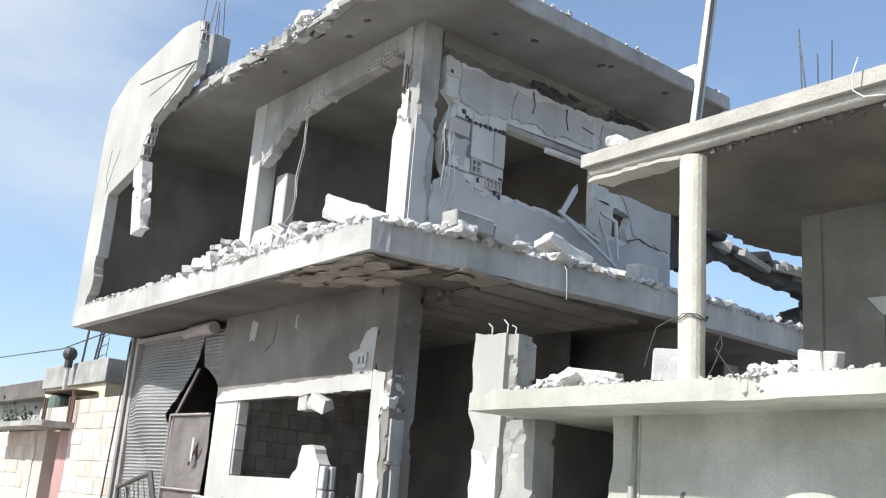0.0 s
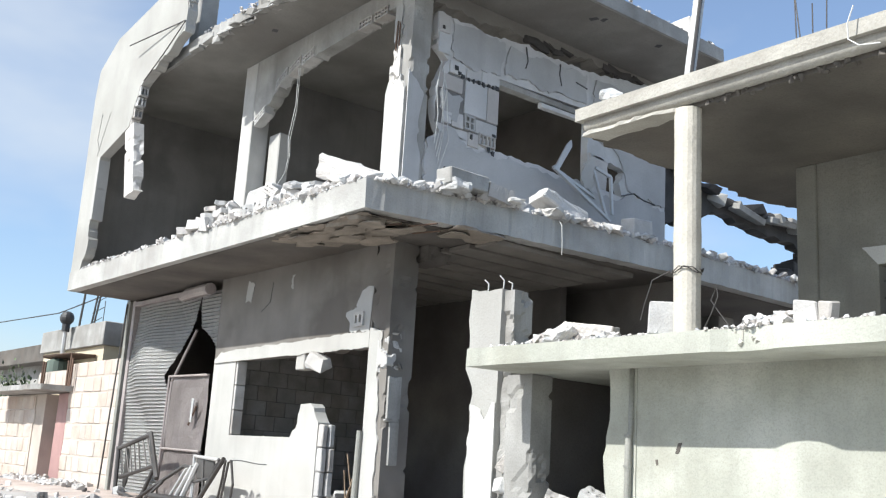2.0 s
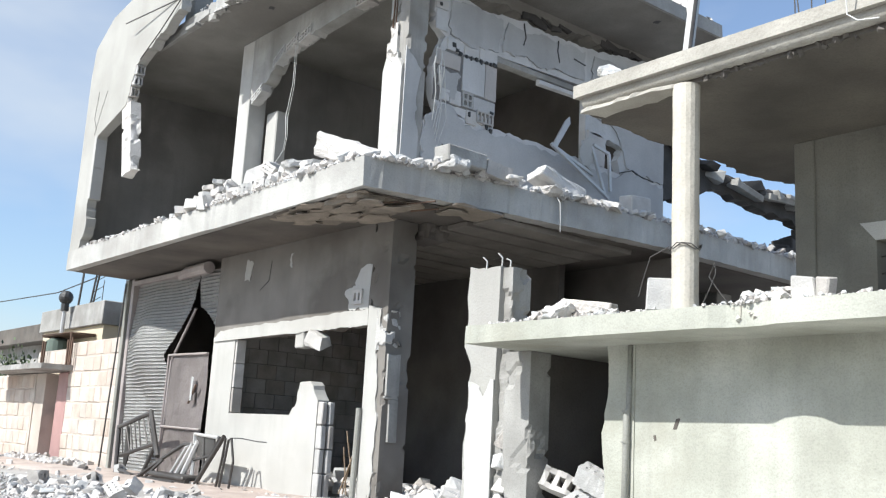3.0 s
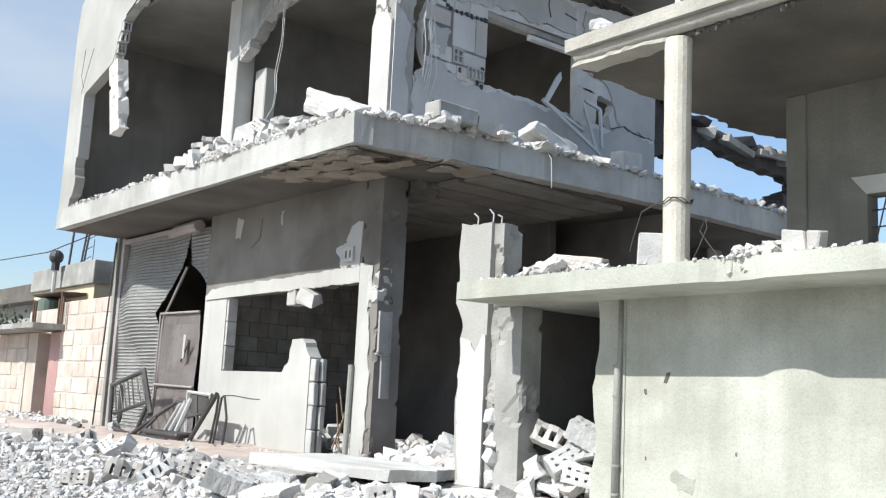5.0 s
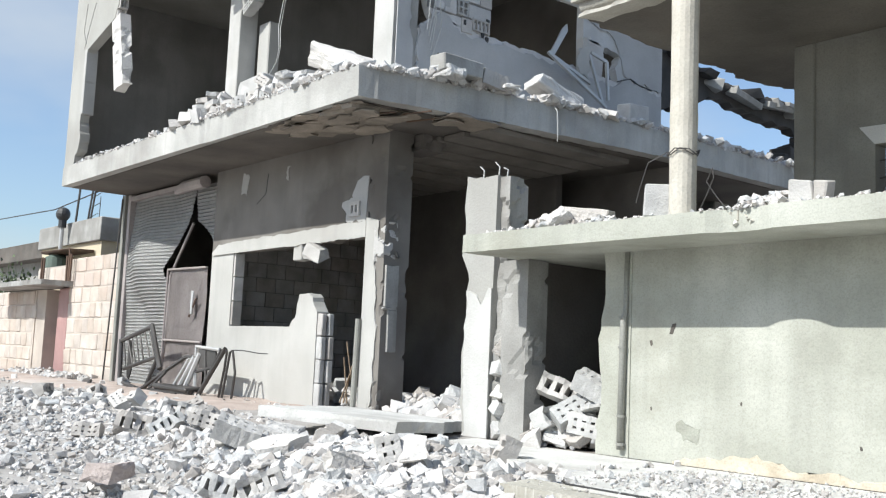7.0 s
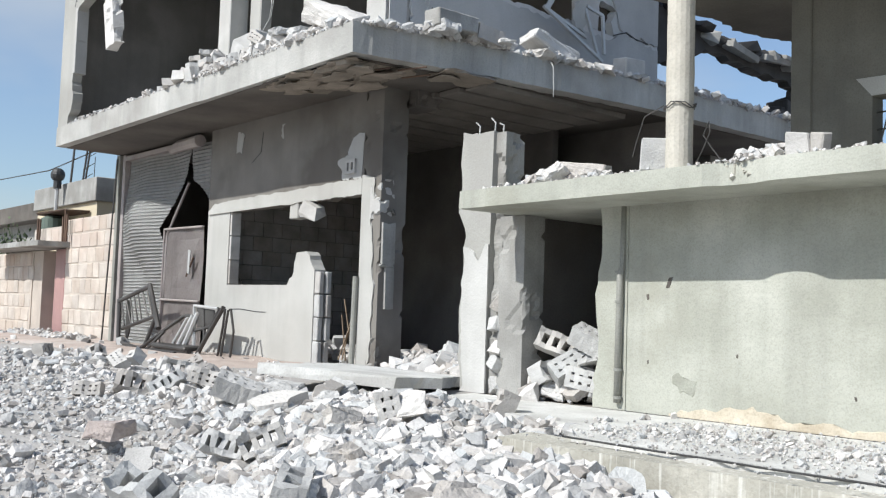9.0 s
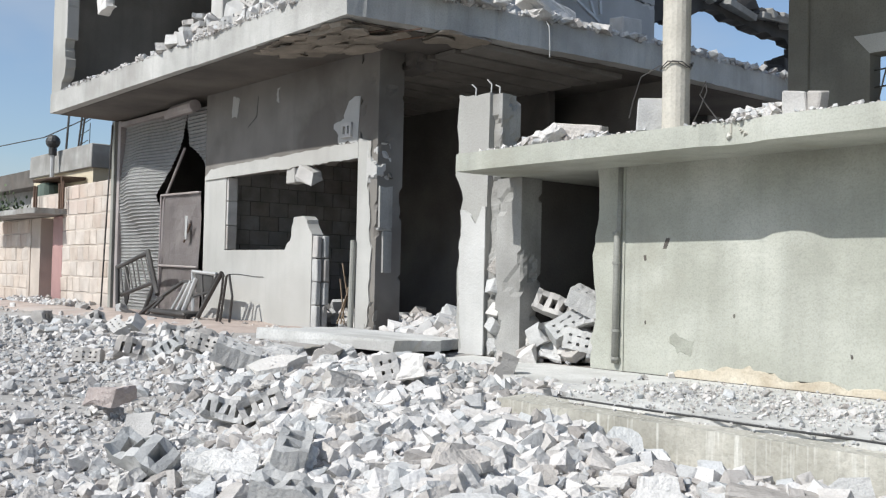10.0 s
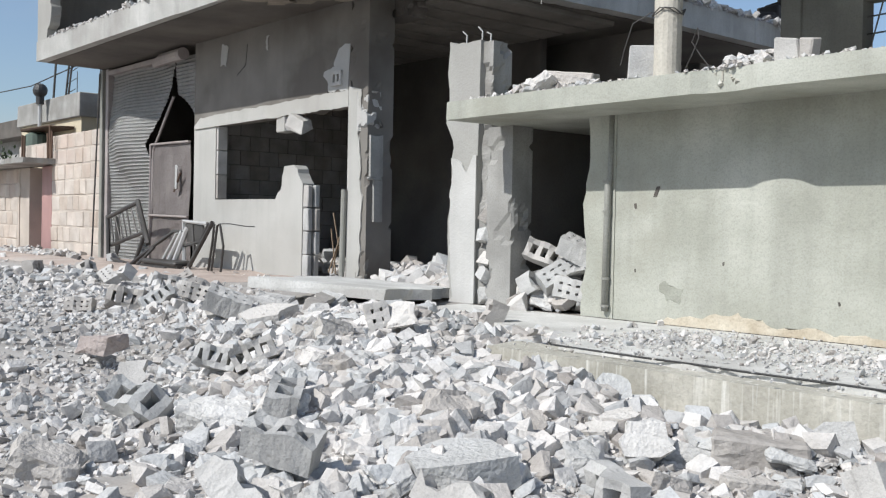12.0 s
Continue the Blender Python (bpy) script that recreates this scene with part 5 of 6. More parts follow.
PLATES = []
for k in range(10):
    n = rl.choice((5, 6, 7))
    ring = [(0.5 * rl.uniform(0.7, 1.05) * math.cos(6.283 * (i + rl.uniform(-0.2, 0.2)) / n), 0.4 * rl.uniform(0.7, 1.05) * math.sin(6.283 * (i + rl.uniform(-0.2, 0.2)) / n), int(rl.random() < 0.7)) for i in range(n)]
    th = rl.uniform(0.16, 0.36)
    bm = sheet(ring, "z", -th / 2, th, rough=0.05, step=0.16)
    for v in bm.verts:
        v.co += Vector((0, 0, 0.05 * noise.noise(v.co * 3.0 + Vector((k, 0, 0)))))
    PLATES.append(mesh_of(bm, "rubble_lump", RUBBLE))
WEDGE = mesh_of(roughened(new_box((-0.5, -0.26, -0.2), (0.5, 0.26, 0.2), 0.03, 0.1), 5, 0.055, 4.0, 2.0), "rubble_lump", RUBBLE)


def lump(x, y, z, size, turn=None, group="rubble in the street", label="", mesh=None, mat=None):
    ob = new("rubble_lump", mesh or rl.choice(LUMPS + PLATES))
    e = turn or (rl.gauss(0, 22), rl.gauss(0, 22), rl.uniform(0, 360))
    ob.matrix_world = pose(x, y, z, *e) @ Matrix.Diagonal((size, size * rl.uniform(0.8, 1.1), size * rl.uniform(0.8, 1.15), 1))
    return tagged(ob, label or "angular lump of broken pale concrete in the rubble", "rubble", group)


def block(x, y, z, turn=None, kind=None, size=1.0, group="hollow blocks in the rubble", label=""):
    ob = new("hollow_block", BLOCKS[rl.randrange(5) if kind is None else kind])
    e = turn or (rl.uniform(-90, 90), rl.gauss(0, 30), rl.uniform(0, 360))
    ob.matrix_world = pose(x, y, z, *e) @ Matrix.Scale(size, 4)
    return tagged(ob, label or "broken hollow concrete block lying in the rubble", "block", group)


def top(x, y):
    return ground_z(x, y) + pile(x, y)


def street_ok(x, y):
    if x > -5.5 and y > 4.95:
        return False
    if x > -8.4 and y > 7.2:
        return False
    if abs(x + 9.3) < 1.5 and abs(y - 6.5) < 1.5:
        return False
    return y < 8.25


def trodden(x, y):
    """The lane of fine gravel that people have kept open beside the heaps."""
    return x < -1.62 * y - 1.2 and 1.2 < y < 4.2 and x < -5.4


def spot_in_street(rng):
    """A spot in the plan of the street, thicker round the heaps before the porch."""
    while True:
        x, y = rng.uniform(-26, 3), rng.uniform(-2.5, 8.2)
        d = math.hypot((x + 5.5) / 6.5, (y - 4.0) / 3.2)
        if street_ok(x, y) and rng.random() < 0.08 + math.exp(-d * d * 0.9):
            return x, y


def build_street_rubble():
    rng = random.Random(11)
    # fragments, thicker on the heaps
    spots = []
    while len(spots) < 64000:
        x, y = spot_in_street(rng)
        h = pile(x, y)
        dense = 0.35 + 3.0 * h + 0.3 * noise.noise(Vector((x * 0.8, y * 0.8, 9)))
        if x < -10 and y > 5.7:
            dense *= 0.15
        if math.hypot(x, y) < 2.5:
            dense *= 0.1
        if rng.random() > dense:
            continue
        size = 0.012 + 0.075 * rng.random() ** 4 + 0.08 * h * rng.random() ** 3
        spots.append((x, y, top(x, y) + size * 0.12, size))
    scatter("rubble", spots, GRAVEL, "crushed concrete fragments strewn over the street", seed=2)
    # fist-sized to head-sized pieces
    spots = []
    while len(spots) < 8500:
        x, y = spot_in_street(rng)
        if math.hypot(x, y) < 2.8 or rng.random() > 0.1 + 2.6 * min(0.3, pile(x, y)) - (0.06 if x < -9 else 0) or trodden(x, y) and rng.random() < 0.75:
            continue
        size = 0.045 + 0.15 * rng.random() ** 3
        spots.append((x, y, top(x, y) + size * 0.2, size))
    scatter("rubble", spots, GRAVEL, "fist-sized lumps of broken concrete in heaps", seed=3)
    # single lumps of the near heap
    n = 0
    while n < 190:
        x, y = spot_in_street(rng)
        if x < -14 or math.hypot(x, y) < 3 or rng.random() > 0.05 + 3.0 * pile(x, y) - (0.03 if x < -9 else 0):
            continue
        if trodden(x, y) and rng.random() < 0.85:
            continue
        size = 0.12 + 0.17 * rng.random() ** 2
        lump(x, y, top(x, y) + size * 0.22, size)
        n += 1
    n = 0
    while n < 16:
        x, y = spot_in_street(rng)
        if math.hypot(x, y) < 4 or rng.random() > 0.1 + 2.6 * pile(x, y):
            continue
        block(x, y, top(x, y) + 0.09, size=0.9)
        n += 1


build_street_rubble()

# pieces that stand out
lump(-7.2, 2.85, 0.4, 0.42, (8, -6, 15), label="pinkish broken block of masonry on the rubble", mesh=mesh_of(roughened(hull_chunk(bmesh.new(), (0, 0, 0), (1, 0.5, 0.5), random.Random(2), 18, Euler((0, 0, 0))), 2, 0.05, 4.0), "rubble_lump",
     surface("pink_masonry", (0.46, 0.40, 0.375), (0.34, 0.29, 0.27), grain=40, blotch=6, bump=0.6)))
block(-3.84, 2.36, 0.33, (12, 14, 38), kind=4, size=0.85, label="hollow block lying with its oval cores upward")
block(-6.07, 3.2, 0.4, (70, 10, 40), kind=1, size=0.75)
block(-5.86, 3.36, 0.44, (75, -25, 60), kind=4, size=0.75)
block(-5.4, 2.34, 0.3, (35, 20, 30), kind=2, size=0.95, label="broken hollow block split open on the rubble")
lump(-4.84, 2.56, 0.26, 0.36, (10, 4, 42), mesh=WEDGE, label="long pinkish-white piece of masonry with worn edges")
lump(-3.32, 2.95, 0.22, 0.56, (7, -6, 40), mesh=PLATES[6], label="large flat plate of broken plastered concrete")
lump(-4.83, 1.66, 0.12, 0.38, (15, 20, 60), mesh=LUMPS[7], label="large broken lump of concrete with rough end")
lump(-3.13, 4.05, 0.24, 0.34, (62, 8, 42), mesh=PLATES[2], label="rounded plate of grey plaster standing on edge")
DIRTY = surface("dirty_block", (0.43, 0.405, 0.375), (0.29, 0.27, 0.25), grain=40, blotch=4, bump=0.6)
lump(-2.74, 4.48, 0.2, 0.48, (3, 2, 31), mesh=mesh_of(roughened(new_box((-0.5, -0.25, -0.2), (0.5, 0.25, 0.2), 0.03, 0.04), 4, 0.03, 5.0), "rubble_lump", DIRTY), label="squared dirty grey concrete block with worn corners")
lump(-2.99, 4.28, 0.16, 0.24, (70, 10, 20), mesh=WEDGE, label="squared stump of broken concrete")
lump(-2.5, 4.78, 0.25, 0.34, (68, -6, 28), mesh=PLATES[4], label="white plate of plaster leaning on the kerb")
lump(-2.64, 4.2, 0.1, 0.3, (8, 4, 30), mesh=PLATES[6])
lump(-7.19, 4.25, 0.52, 0.55, (14, -10, 50), mesh=PLATES[8], label="pale flat slab of plaster lying on the heap")
lump(-3.92, 3.4, 0.32, 0.36, (30, 10, 45), mesh=LUMPS[4], label="angular grey lump with a core hole in its end")
lump(-5.02, 3.5, 0.42, 0.34, (55, 10, 55), mesh=PLATES[1], label="tilted plate of grey concrete on the heap")
lump(-6.15, 4.2, 0.5, 0.34, (60, 20, 80), mesh=PLATES[3], label="tilted plate of broken concrete on the heap")
lump(-4.75, 4.25, 0.44, 0.24, (20, 8, 40), mesh=PLATES[5])
lump(-3.67, 3.75, 0.27, 0.28, (40, 0, 50), mesh=PLATES[7])
lump(-3.71, 4.75, 0.24, 0.26, (35, -10, 40), mesh=PLATES[9])
block(-8.99, 4.5, 0.63, (80, 12, 45), kind=3, size=0.8)
block(-7.98, 4.3, 0.6, (20, 20, 60), kind=0, size=1.0)
block(-9.67, 4.1, 0.52, (75, 10, 60), kind=1, size=1.1)
block(-9.94, 3.7, 0.46, (70, 0, 50), kind=3, size=0.7)
lump(-8.9, 5.3, 0.5, 0.5, (5, 12, 30), mesh=LUMPS[6], label="pale flat slab of plaster lying on the heap")
lump(-7.7, 5.2, 0.6, 0.34, (40, 10, 10), mesh=LUMPS[9], label="tilted plate of broken concrete on the heap")
lump(-6.0, 4.7, 0.62, 0.34, (50, -20, 30), mesh=LUMPS[3])
for x, y, k in ((-12.1, 5.5, 1), (-11.7, 5.6, 3), (-11.0, 5.2, 4), (-10.4, 5.1, 2), (-13.0, 5.4, 4), (-13.9, 5.2, 2), (-15.3, 5.0, 1), (-9.8, 5.0, 3)):
    block(x, y, top(x, y) + 0.1, (60 + rl.uniform(-40, 30), rl.uniform(-25, 25), rl.uniform(0, 180)), kind=k, size=0.95)

# fallen slab before the pillar
fallen_slab = tagged(part("fallen_slab", sheet([(-0.95, -1.0, 0), (0.75, -1.05, 1), (0.95, -0.2, 1), (0.8, 0.95, 1), (-0.9, 1.0, 1)], "z", 0, 0.12, rough=0.06, step=0.12), DUST),
                     "long fallen concrete slab lying on rubble", "slab")
fallen_slab.matrix_world = pose(-9.45, 6.85, 0.53, -2, 2.5, 28)


# ---- debris on the ledges ----
def build_ledge_debris():
    rng = random.Random(5)
    s = strip(rng, (-21.0, 7.3), (-10.7, 7.35), 0.5, SLAB, 1500, (0.03, 0.16), 0.1)
    s += strip(rng, (-15.4, 7.35), (-11.0, 7.4), 0.6, SLAB, 1100, (0.04, 0.26), 0.45)
    s += strip(rng, (-10.6, 7.4), (-10.1, 12.4), 0.7, SLAB, 1300, (0.03, 0.2), 0.14)
    s += strip(rng, (-10.1, 12.4), (-10.05, 19.0), 0.8, SLAB, 1100, (0.04, 0.2), 0.16)
    s += strip(rng, (-21.2, 7.13), (-10.6, 7.13), 0.12, SLAB - 0.01, 1300, (0.015, 0.07), 0.03)
    s += strip(rng, (-10.45, 7.2), (-9.95, 12.4), 0.14, SLAB - 0.01, 800, (0.015, 0.08), 0.03)
    s += strip(rng, (-9.92, 12.4), (-9.88, 19.0), 0.14, SLAB - 0.01, 700, (0.02, 0.1), 0.04)
    scatter("rubble", s, GRAVEL, "crumbled concrete along the edge of the upper floor", seed=6)
    s = strip(rng, (-7.5, 6.75), (-2.2, 6.75), 0.3, RT, 700, (0.015, 0.06), 0.05)
    s += strip(rng, (-6.9, 6.8), (-6.0, 6.85), 0.4, RT, 200, (0.03, 0.14), 0.12)
    s += strip(rng, (-4.5, 6.75), (-4.1, 6.75), 0.3, RT, 60, (0.05, 0.13), 0.1)
    s += strip(rng, (-8.1, 7.5), (-7.0, 7.2), 0.5, RT, 60, (0.02, 0.1), 0.03)
    scatter("rubble", s, GRAVEL, "concrete crumbs along the porch slab", seed=7)
    s = strip(rng, (-6.1, 6.75), (2.0, 6.75), 0.3, 4.815, 500, (0.015, 0.06), 0.02)
    s += strip(rng, (-4.9, 6.85), (-4.4, 6.9), 0.3, 4.81, 80, (0.04, 0.12), 0.08)
    scatter("rubble", s, GRAVEL, "concrete crumbs along the roof edge", seed=8)
    s = strip(rng, (-17, 7.55), (-10.4, 7.5), 0.3, ROOF, 500, (0.02, 0.1), 0.03)
    s += strip(rng, (-10.4, 7.5), (-10.35, 14.4), 0.3, ROOF, 500, (0.02, 0.1), 0.03)
    scatter("rubble", s, GRAVEL, "concrete crumbs on the broken roof rim", seed=9)
    s = strip(rng, (-5.2, 6.35), (2.0, 6.35), 2.6, FLOOR, 9000, (0.005, 0.032), 0.0) + strip(rng, (-5.6, 6.3), (-2.5, 6.2), 2.0, FLOOR, 160, (0.03, 0.1), 0.0)
    scatter("rubble", s, GRAVEL, "plaster crumbs strewn over the pavement", seed=10)
    s = strip(rng, (-21.3, 8.2), (-13.5, 8.1), 0.7, FLOOR - 0.03, 500, (0.015, 0.07), 0.0)
    s += strip(rng, (-27.5, 8.2), (-22.5, 8.1), 1.0, 0.45, 900, (0.04, 0.2), 0.2)
    scatter("rubble", s, GRAVEL, "loose fragments along the foot of the walls", seed=12)
    s = strip(rng, (-13.1, 9.1), (-11.2, 9.0), 0.9, FLOOR, 240, (0.06, 0.3), 0.3)
    s += strip(rng, (-11.4, 8.9), (-8.6, 8.2), 1.2, FLOOR, 420, (0.06, 0.34), 0.3)
    s += strip(rng, (-16.5, 10.2), (-9.0, 10.6), 1.6, FLOOR, 300, (0.1, 0.4), 0.4)
    s += strip(rng, (-7.5, 7.7), (-6.55, 7.7), 0.9, FLOOR, 130, (0.06, 0.26), 0.3)
    scatter("rubble", s, GRAVEL, "broken masonry heaped inside the openings", seed=13)


build_ledge_debris()
UP = "broken pieces on the upper floor edge"
lump(-11.3, 7.36, SLAB + 0.24, 0.88, (6, 24, 14), UP, "large tilted lump of broken wall", WEDGE)
tagged(part("concrete_box", roughened(new_box((-14.5, 7.4, SLAB + 0.22), (-13.66, 7.75, SLAB + 0.58), 0.02, 0.03), 2, 0.015, 6.0), BLOCK), "white squared block resting on the rubble", "block")
for x, z, sz in ((-12.95, 0.22, 0.42), (-12.6, 0.3, 0.5), (-12.25, 0.2, 0.45), (-12.75, 0.08, 0.4), (-12.1, 0.08, 0.36), (-11.75, 0.1, 0.3), (-13.3, 0.1, 0.34), (-13.3, 0.3, 0.26)):
    lump(x, 7.3 + rl.uniform(-.05, .12), SLAB + z, sz, (rl.gauss(0, 12), rl.gauss(0, 12), rl.uniform(0, 360)), UP)
for x, z, sz in ((-16.2, 0.08, 0.5), (-15.75, 0.1, 0.6), (-15.3, 0.12, 0.6), (-14.9, 0.1, 0.5), (-15.9, 0.24, 0.45), (-15.45, 0.28, 0.5), (-15.05, 0.3, 0.5), (-15.5, 0.42, 0.42), (-15.1, 0.46, 0.4), (-15.85, 0.38, 0.3),
                 (-16.6, 0.06, 0.25), (-17.1, 0.06, 0.28), (-17.7, 0.05, 0.2), (-18.3, 0.05, 0.22), (-19.2, 0.05, 0.2)):
    lump(x, 7.24 + rl.uniform(-.08, .12), SLAB + z, sz, (rl.gauss(0, 8), rl.gauss(0, 8), rl.uniform(0, 360)), UP, mesh=rl.choice(PLATES))
for i in range(4):
    block(-14.25 + 0.42 * i, 7.2, SLAB + 0.1, (90, 0, rl.uniform(-4, 4)), kind=3, size=1.0, group="hollow blocks on the upper floor edge", label="whole hollow block laid along the slab edge")
block(-13.25, 7.22, SLAB + 0.32, (75, 28, 8), kind=0, size=0.8, group="hollow blocks on the upper floor edge")
for x, y, s in ((-10.15, 8.3, 0.6), (-10.2, 8.9, 0.4), (-10.0, 9.3, 0.4), (-10.1, 10.2, 0.5), (-10.05, 10.6, 0.4), (-10.0, 11.4, 0.45), (-10.0, 12.1, 0.5), (-10.05, 12.7, 0.4),
                (-9.95, 14.4, 0.35), (-10.0, 15.2, 0.3), (-10.0, 16.0, 0.3), (-10.0, 16.8, 0.45), (-10.1, 17.6, 0.6), (-9.95, 18.2, 0.5)):
    lump(x, y, SLAB + s * 0.16, s * 0.8, (rl.gauss(0, 9), rl.gauss(0, 9), rl.uniform(0, 360)), UP, mesh=LUMPS[rl.choice((0, 3, 6, 9, 12, 15))])
    for j in range(2):
        lump(x + rl.uniform(-0.15, 0.1), y + rl.uniform(-0.35, 0.35), SLAB + 0.05, rl.uniform(0.12, 0.22), None, UP)
tagged(part("concrete_box", new_box((-10.35, 8.15, SLAB + 0.08), (-10.05, 8.85, SLAB + 0.33), 0.015, 0.02), CONCRETE), "squared grey concrete block on the slab edge", "block")
tagged(part("wall_piece", roughened(new_box((-0.18, -0.5, -0.1), (0.18, 0.5, 0.1), 0.02, 0.04), 4, 0.035, 7.0), RUBBLE), "long piece of block wall leaning on the rubble", "rubble").matrix_world = pose(-10.2, 10.4, SLAB + 0.2, -13, -8, 2)
block(-10.15, 9.1, SLAB + 0.14, (0, 8, 84), kind=0, size=1.1, group="hollow blocks on the upper floor edge")
tagged(part("concrete_box", new_box((-10.25, 11.85, SLAB + 0.06), (-9.95, 12.35, SLAB + 0.36), 0.02, 0.03), BLOCK), "pale broken block on the slab edge", "block")
# pieces on the porch slab
PB = "pieces on the porch slab"
tagged(part("concrete_box", new_box((-0.17, -0.27, 0), (0.17, 0.27, 0.28), 0.012, 0.016), BLOCK), "pale concrete block standing beside the post", "block").matrix_world = pose(-5.42, 6.94, RT, 0, 0, 38)
tagged(part("concrete_box", roughened(new_box((-0.26, -0.09, 0), (0.26, 0.1, 0.13), 0.01, 0.025), 3, 0.02, 9.0), RUBBLE), "broken pale block tilted on crumbs", "block").matrix_world = pose(-6.3, 6.9, RT + 0.05, 0, 6, 12)
for x, s in ((-6.6, 0.2), (-6.45, 0.26), (-6.05, 0.2), (-5.85, 0.12), (-4.45, 0.17), (-4.2, 0.16), (-3.5, 0.12)):
    lump(x, 6.72, RT + s * 0.3, s, None, PB, "small broken lump on the porch slab")
tagged(part("concrete_box", new_box((-0.09, -0.08, 0), (0.09, 0.08, 0.18), 0.012, 0.014), BLOCK), "small pale block on the porch slab", "block").matrix_world = pose(-4.0, 6.78, RT, 0, 0, 15)
tagged(part("concrete_box", new_box((-0.06, -0.06, 0), (0.06, 0.06, 0.16), 0.012, 0.014), BLOCK), "small pale block on the porch slab", "block").matrix_world = pose(-3.82, 6.76, RT, 0, 0, -10)
lump(-5.95, 6.72, 4.9, 0.24, (20, 30, 10), "pieces on the roof edges", "small lump standing on the roof rim")
lump(-13.9, 7.6, ROOF + 0.16, 0.5, None, "pieces on the roof edges", "pale lump on the broken roof edge")
lump(-10.4, 13.75, ROOF + 0.12, 0.42, (0, 0, 0), "pieces on the roof edges", "pale lump on the roof rim", mesh_of(new_box((-0.5, -0.5, -0.5), (0.5, 0.5, 0.4), 0.08, 0.08), "rubble_lump", RUBBLE))
# blocks piled in the doorway
for x, y, z, e, k in ((-7.2, 7.55, 1.05, (70, 20, 30), 4), (-6.95, 7.5, 0.85, (50, -30, 60), 0), (-6.75, 7.6, 1.1, (15, 25, 20), 0), (-7.25, 7.5, 0.75, (60, 0, 100), 4), (-6.7, 7.5, 0.72, (90, 10, 20), 0),
                      (-6.95, 7.7, 0.62, (0, 10, 50), 3), (-7.3, 7.6, 0.6, (0, 0, 10), 0)):
    block(x, y, z, e, k, 1.05, "blocks piled in the doorway", "hollow concrete block tumbled into the doorway")
for x, z, s in ((-7.1, 0.6, 0.3), (-6.8, 0.62, 0.34), (-7.35, 0.65, 0.3), (-6.65, 0.9, 0.3)):
    lump(x, 7.45, z, s, None, "blocks piled in the doorway", "broken lump in the doorway")
for x, y, s in ((-10.6, 8.7, 0.5), (-10.1, 8.6, 0.6), (-9.6, 8.5, 0.45), (-10.4, 9.0, 0.5), (-12.7, 8.9, 0.35), (-13.0, 9.0, 0.3), (-9.2, 8.3, 0.4), (-11.1, 9.6, 0.6)):
    lump(x, y, FLOOR + s * 0.35, s, None, "rubble on the shop floor", "angular lump of masonry on the shop floor")


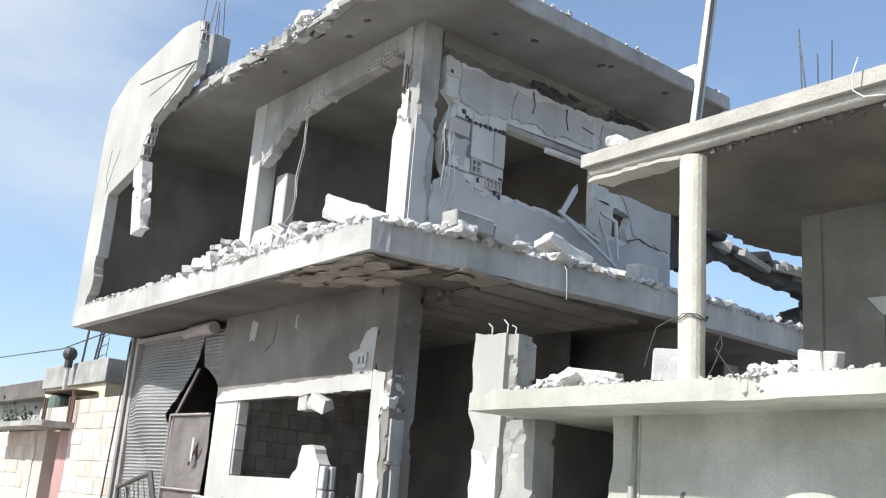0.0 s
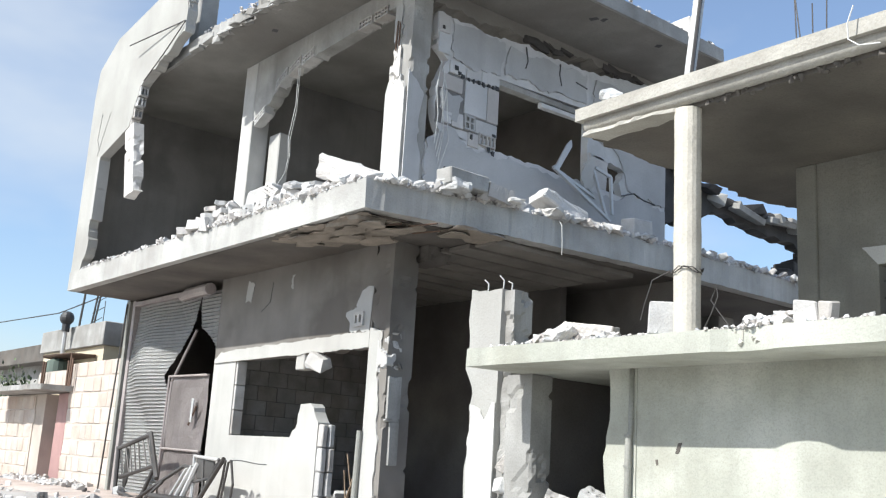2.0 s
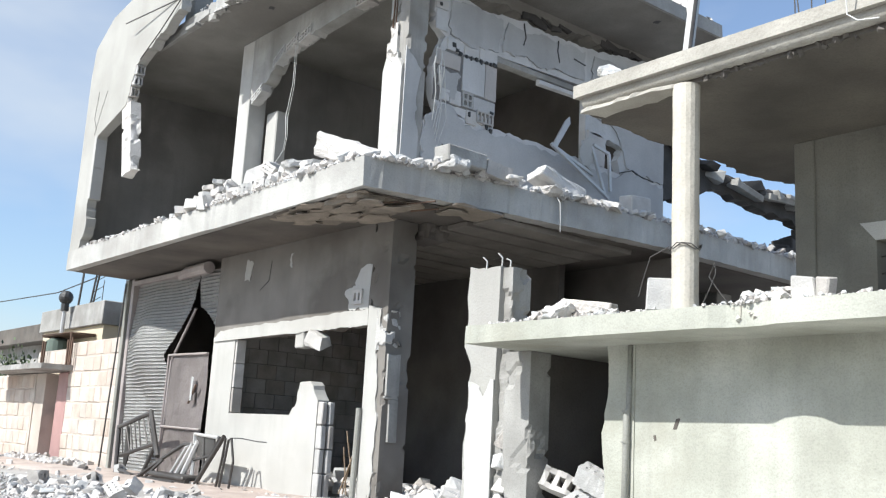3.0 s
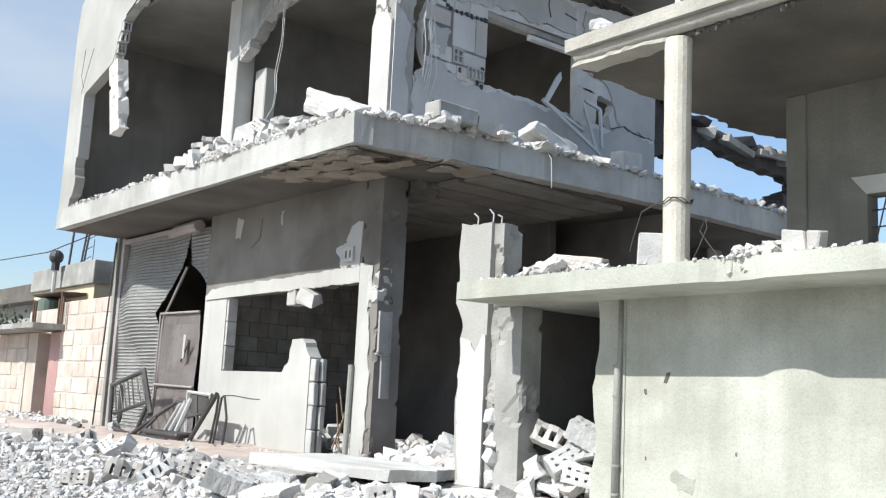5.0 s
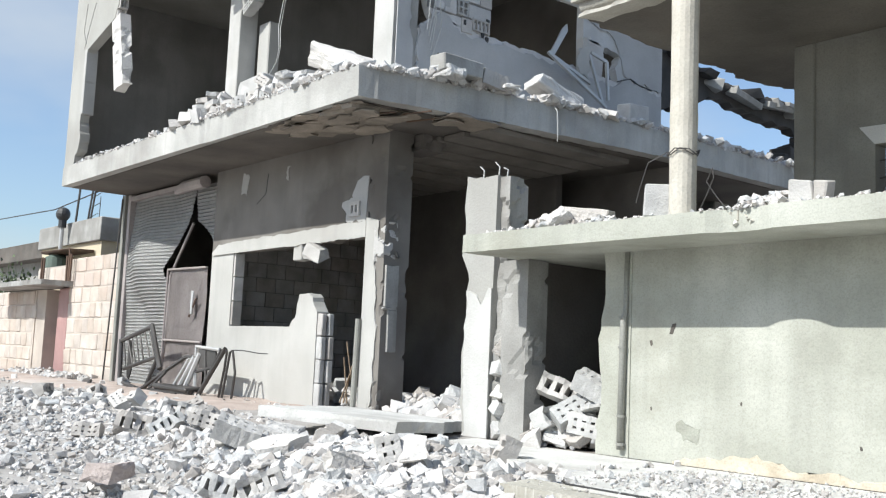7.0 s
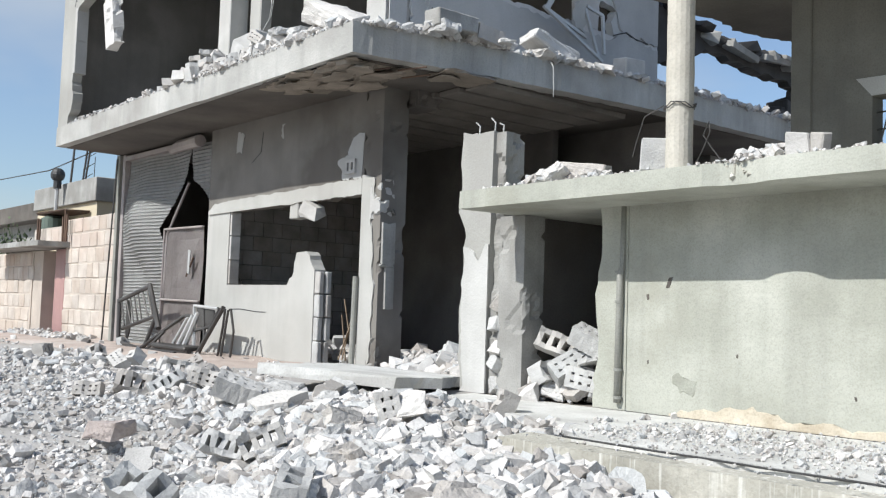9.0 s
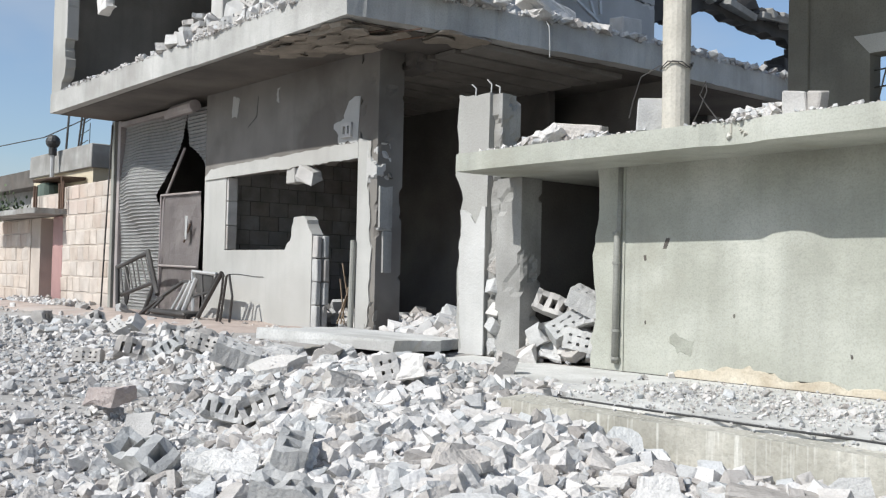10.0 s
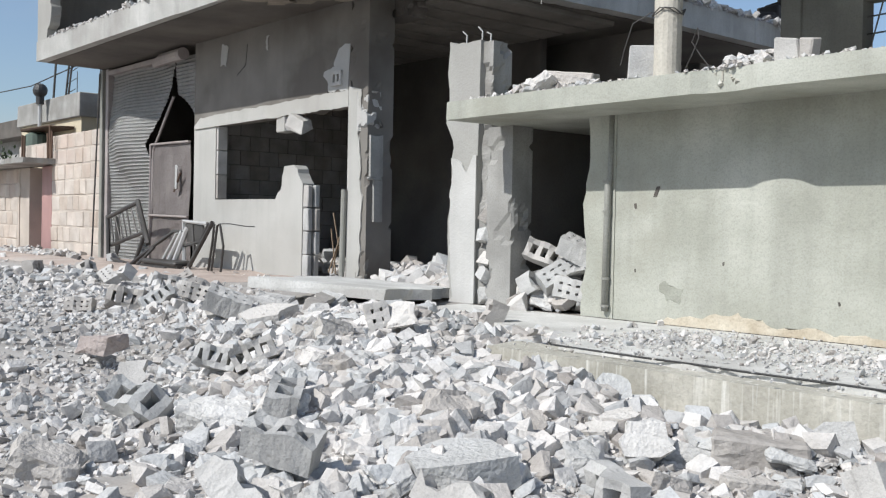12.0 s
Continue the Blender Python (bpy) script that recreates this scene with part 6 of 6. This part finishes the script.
# ---- scrap metal before the shutter ----
def build_scrap():
    bed = thing("bed_headboard", "bent grey steel bed end leaning before the shutter", "bed frame", at=(-19, 8.05, FLOOR))
    def at(x, z, dy=0.0):
        return (x + 19, dy - 0.05, z - FLOOR)
    for a, b, r in ((at(-20.04, 1.39), at(-18.31, 1.69, -0.1), 0.045), (at(-19.8, 0.83), at(-17.95, 1.13, -0.1), 0.04), (at(-20.06, 1.42), at(-19.72, 0.46, -0.1), 0.045), (at(-18.33, 1.72, -0.1), at(-17.6, 0.9, -0.2), 0.05),
                    (at(-17.95, 1.13, -0.1), at(-18.19, 0.42, -0.25), 0.04), (at(-19.71, 0.58, -0.1), at(-18.2, 0.48, -0.25), 0.035), (at(-20.17, 0.47, -0.5), at(-18.46, 0.5, -0.3), 0.04), (at(-20.49, 0.55, -0.4), at(-20.03, 0.36, -0.7), 0.035),
                    (at(-20.03, 0.5, -0.5), at(-19.6, 0.34, -1.0), 0.04)):
        part("frame_tube", rod([a, b], r, 8), STEEL, bed)
    for i in range(7):
        s = (i + 0.7) / 7.5
        part("bar", rod([at(-20.04 + 1.73 * s, 1.39 + 0.3 * s, -0.1 * s), at(-19.8 + 1.85 * s + rnd.uniform(-.12, .1), 0.83 + 0.3 * s, -0.1 * s)], 0.016, 6), STEEL, bed)
    part("panel", sheet([(-0.95, 0.95, 1), (-0.72, 0.9, 1), (-0.66, 0.35, 1), (-0.8, 0.1, 1), (-0.9, 0.3, 1)], "y", 0.05, 0.02, rough=0.03), STEEL, bed, "torn dark sheet behind the bars")
    heap = thing("scrap_chair_frames", "tangled grey steel chair frames leaning together", "chair frames", at=(-16.2, 7.95, FLOOR))

    def on(x, z, dy=0.0):
        return (x + 16.2, dy, max(0.02, z - FLOOR))
    for pts, r, mat in (([on(-18.06, 0.3, -0.3), on(-17.5, 0.86, -0.1), on(-16.85, 1.15), on(-16.39, 1.15)], 0.035, STEEL),
                        ([on(-17.1, 0.6, -0.1), on(-16.75, 1.1), on(-16.55, 1.16)], 0.028, WINDOW_FRAME), ([on(-16.9, 0.55, -0.1), on(-16.5, 1.16)], 0.045, WINDOW_FRAME), ([on(-16.62, 0.58, -0.1), on(-16.3, 1.22)], 0.05, WINDOW_FRAME),
                        ([on(-16.42, 0.6), on(-16.45, 1.34), on(-15.55, 1.3)], 0.035, WINDOW_FRAME), ([on(-15.97, 0.46, -0.15), on(-15.36, 1.33)], 0.04, STEEL), ([on(-16.07, 0.5, -0.1), on(-15.5, 1.3)], 0.03, STEEL),
                        ([on(-15.38, 0.47), on(-15.28, 0.9), on(-15.19, 1.27), on(-15.1, 1.3), on(-14.97, 0.93), on(-15.05, 0.46)], 0.022, STEEL), ([on(-15.5, 0.47), on(-15.35, 1.0), on(-15.3, 1.3)], 0.022, STEEL),
                        ([on(-17.56, 0.5, -0.3), on(-16.07, 0.54, -0.25)], 0.05, STEEL), ([on(-17.6, 0.4, -0.45), on(-16.3, 0.42, -0.4)], 0.03, STEEL), ([on(-16.1, 1.28), on(-16.0, 0.7)], 0.03, STEEL),
                        ([on(-16.4, 0.9), on(-15.7, 1.0)], 0.03, STEEL), ([on(-17.45, 0.85, -0.1), on(-17.75, 0.35, -0.3)], 0.03, STEEL), ([on(-15.2, 0.5, -0.1), on(-14.7, 0.42, -0.3)], 0.012, STEEL)):
        part("frame_tube", rod(pts, r, 7), mat, heap)
    part("seat_panel", new_box((-1.25, -0.35, 0.07), (0.1, 0.0, 0.15), 0.03, 0.02), STEEL, heap, "thin dark seat panel")
    part("seat_panel", new_box((-0.15, 0.0, 0.5), (0.45, 0.06, 0.82), 0.02, 0.03), STEEL, heap)
    # window frame torn from the upper wall
    fr = thing("window_frame", "bent pale window frame hanging from the wall opening", "window frame", at=(-11.35, 11.9, 5.9))
    for a, b in (((0, -0.5, 0.55), (0.1, 0.75, -0.1)), ((0, -0.4, 0.5), (0.1, 0.85, -0.15)), ((-0.05, 0.55, 0.75), (0.1, 0.75, -0.1)), ((-0.05, 0.6, 0.8), (0, 0.95, 0.7)), ((0, 0.95, 0.7), (0.05, 0.95, 0.0)), ((0, -0.45, 0.52), (-0.05, 0.6, 0.25))):
        part("frame_bar", rod([a, b], 0.035, 4), WINDOW_FRAME, fr)
    part("sash_piece", sheet([(-0.5, 0.5, 0), (-0.38, 0.52, 0), (-0.08, 1.0, 0), (-0.1, 1.12, 0), (-0.2, 1.02, 0)], "x", 0, 0.03), WINDOW_FRAME, fr)
    part("plaster_piece", sheet([(0.3, 0.35, 1), (0.55, 0.3, 1), (0.6, 0.9, 1), (0.45, 1.05, 1), (0.3, 0.8, 1)], "x", -0.08, 0.05, rough=0.05), PATCH, fr)
    wood = thing("splintered_lath", "thin splintered laths sticking out of the rubble", "lath", at=(-12.8, 8.6, FLOOR))
    for k in range(5):
        part("lath", rod([(0.1 * k, 0, 0.1), (0.1 * k + rnd.uniform(-.4, .4), -0.1, 0.55 + 0.12 * k)], 0.012, 4), WOOD, wood)


build_scrap()

def build_bank():
    """Bare reddish earth banked along the foot of the walls."""
    bm = bmesh.new()
    nx, ny = 60, 10
    rows = []
    for i in range(nx + 1):
        x = -33 + 20 * i / nx
        row = []
        for j in range(ny + 1):
            y = 6.5 + 2.05 * j / ny
            edge = math.sin(math.pi * min(1, j / (ny - 2))) if j < ny - 2 else 0.6
            h = 0.05 * edge + 0.035 * noise.noise(Vector((x * 1.7, y * 1.7, 4))) + (-0.06 if j == 0 or i in (0, nx) else 0.0)
            row.append(bm.verts.new((x, y, ground_z(x, y) + h + 0.02)))
        rows.append(row)
    for a, b in zip(rows, rows[1:]):
        for j in range(ny):
            bm.faces.new((a[j], a[j + 1], b[j + 1], b[j]))
    tagged(part("ground", bm, EARTH, smooth=True), "bare reddish earth banked along the walls", "ground", kind="structure")


EARTH = surface("reddish_earth", (0.50, 0.42, 0.37), (0.38, 0.31, 0.27), grain=45, bump=0.5, blotch=2.0, stain=(0.5, 0.47, 0.44), stain_amount=0.5)
build_bank()
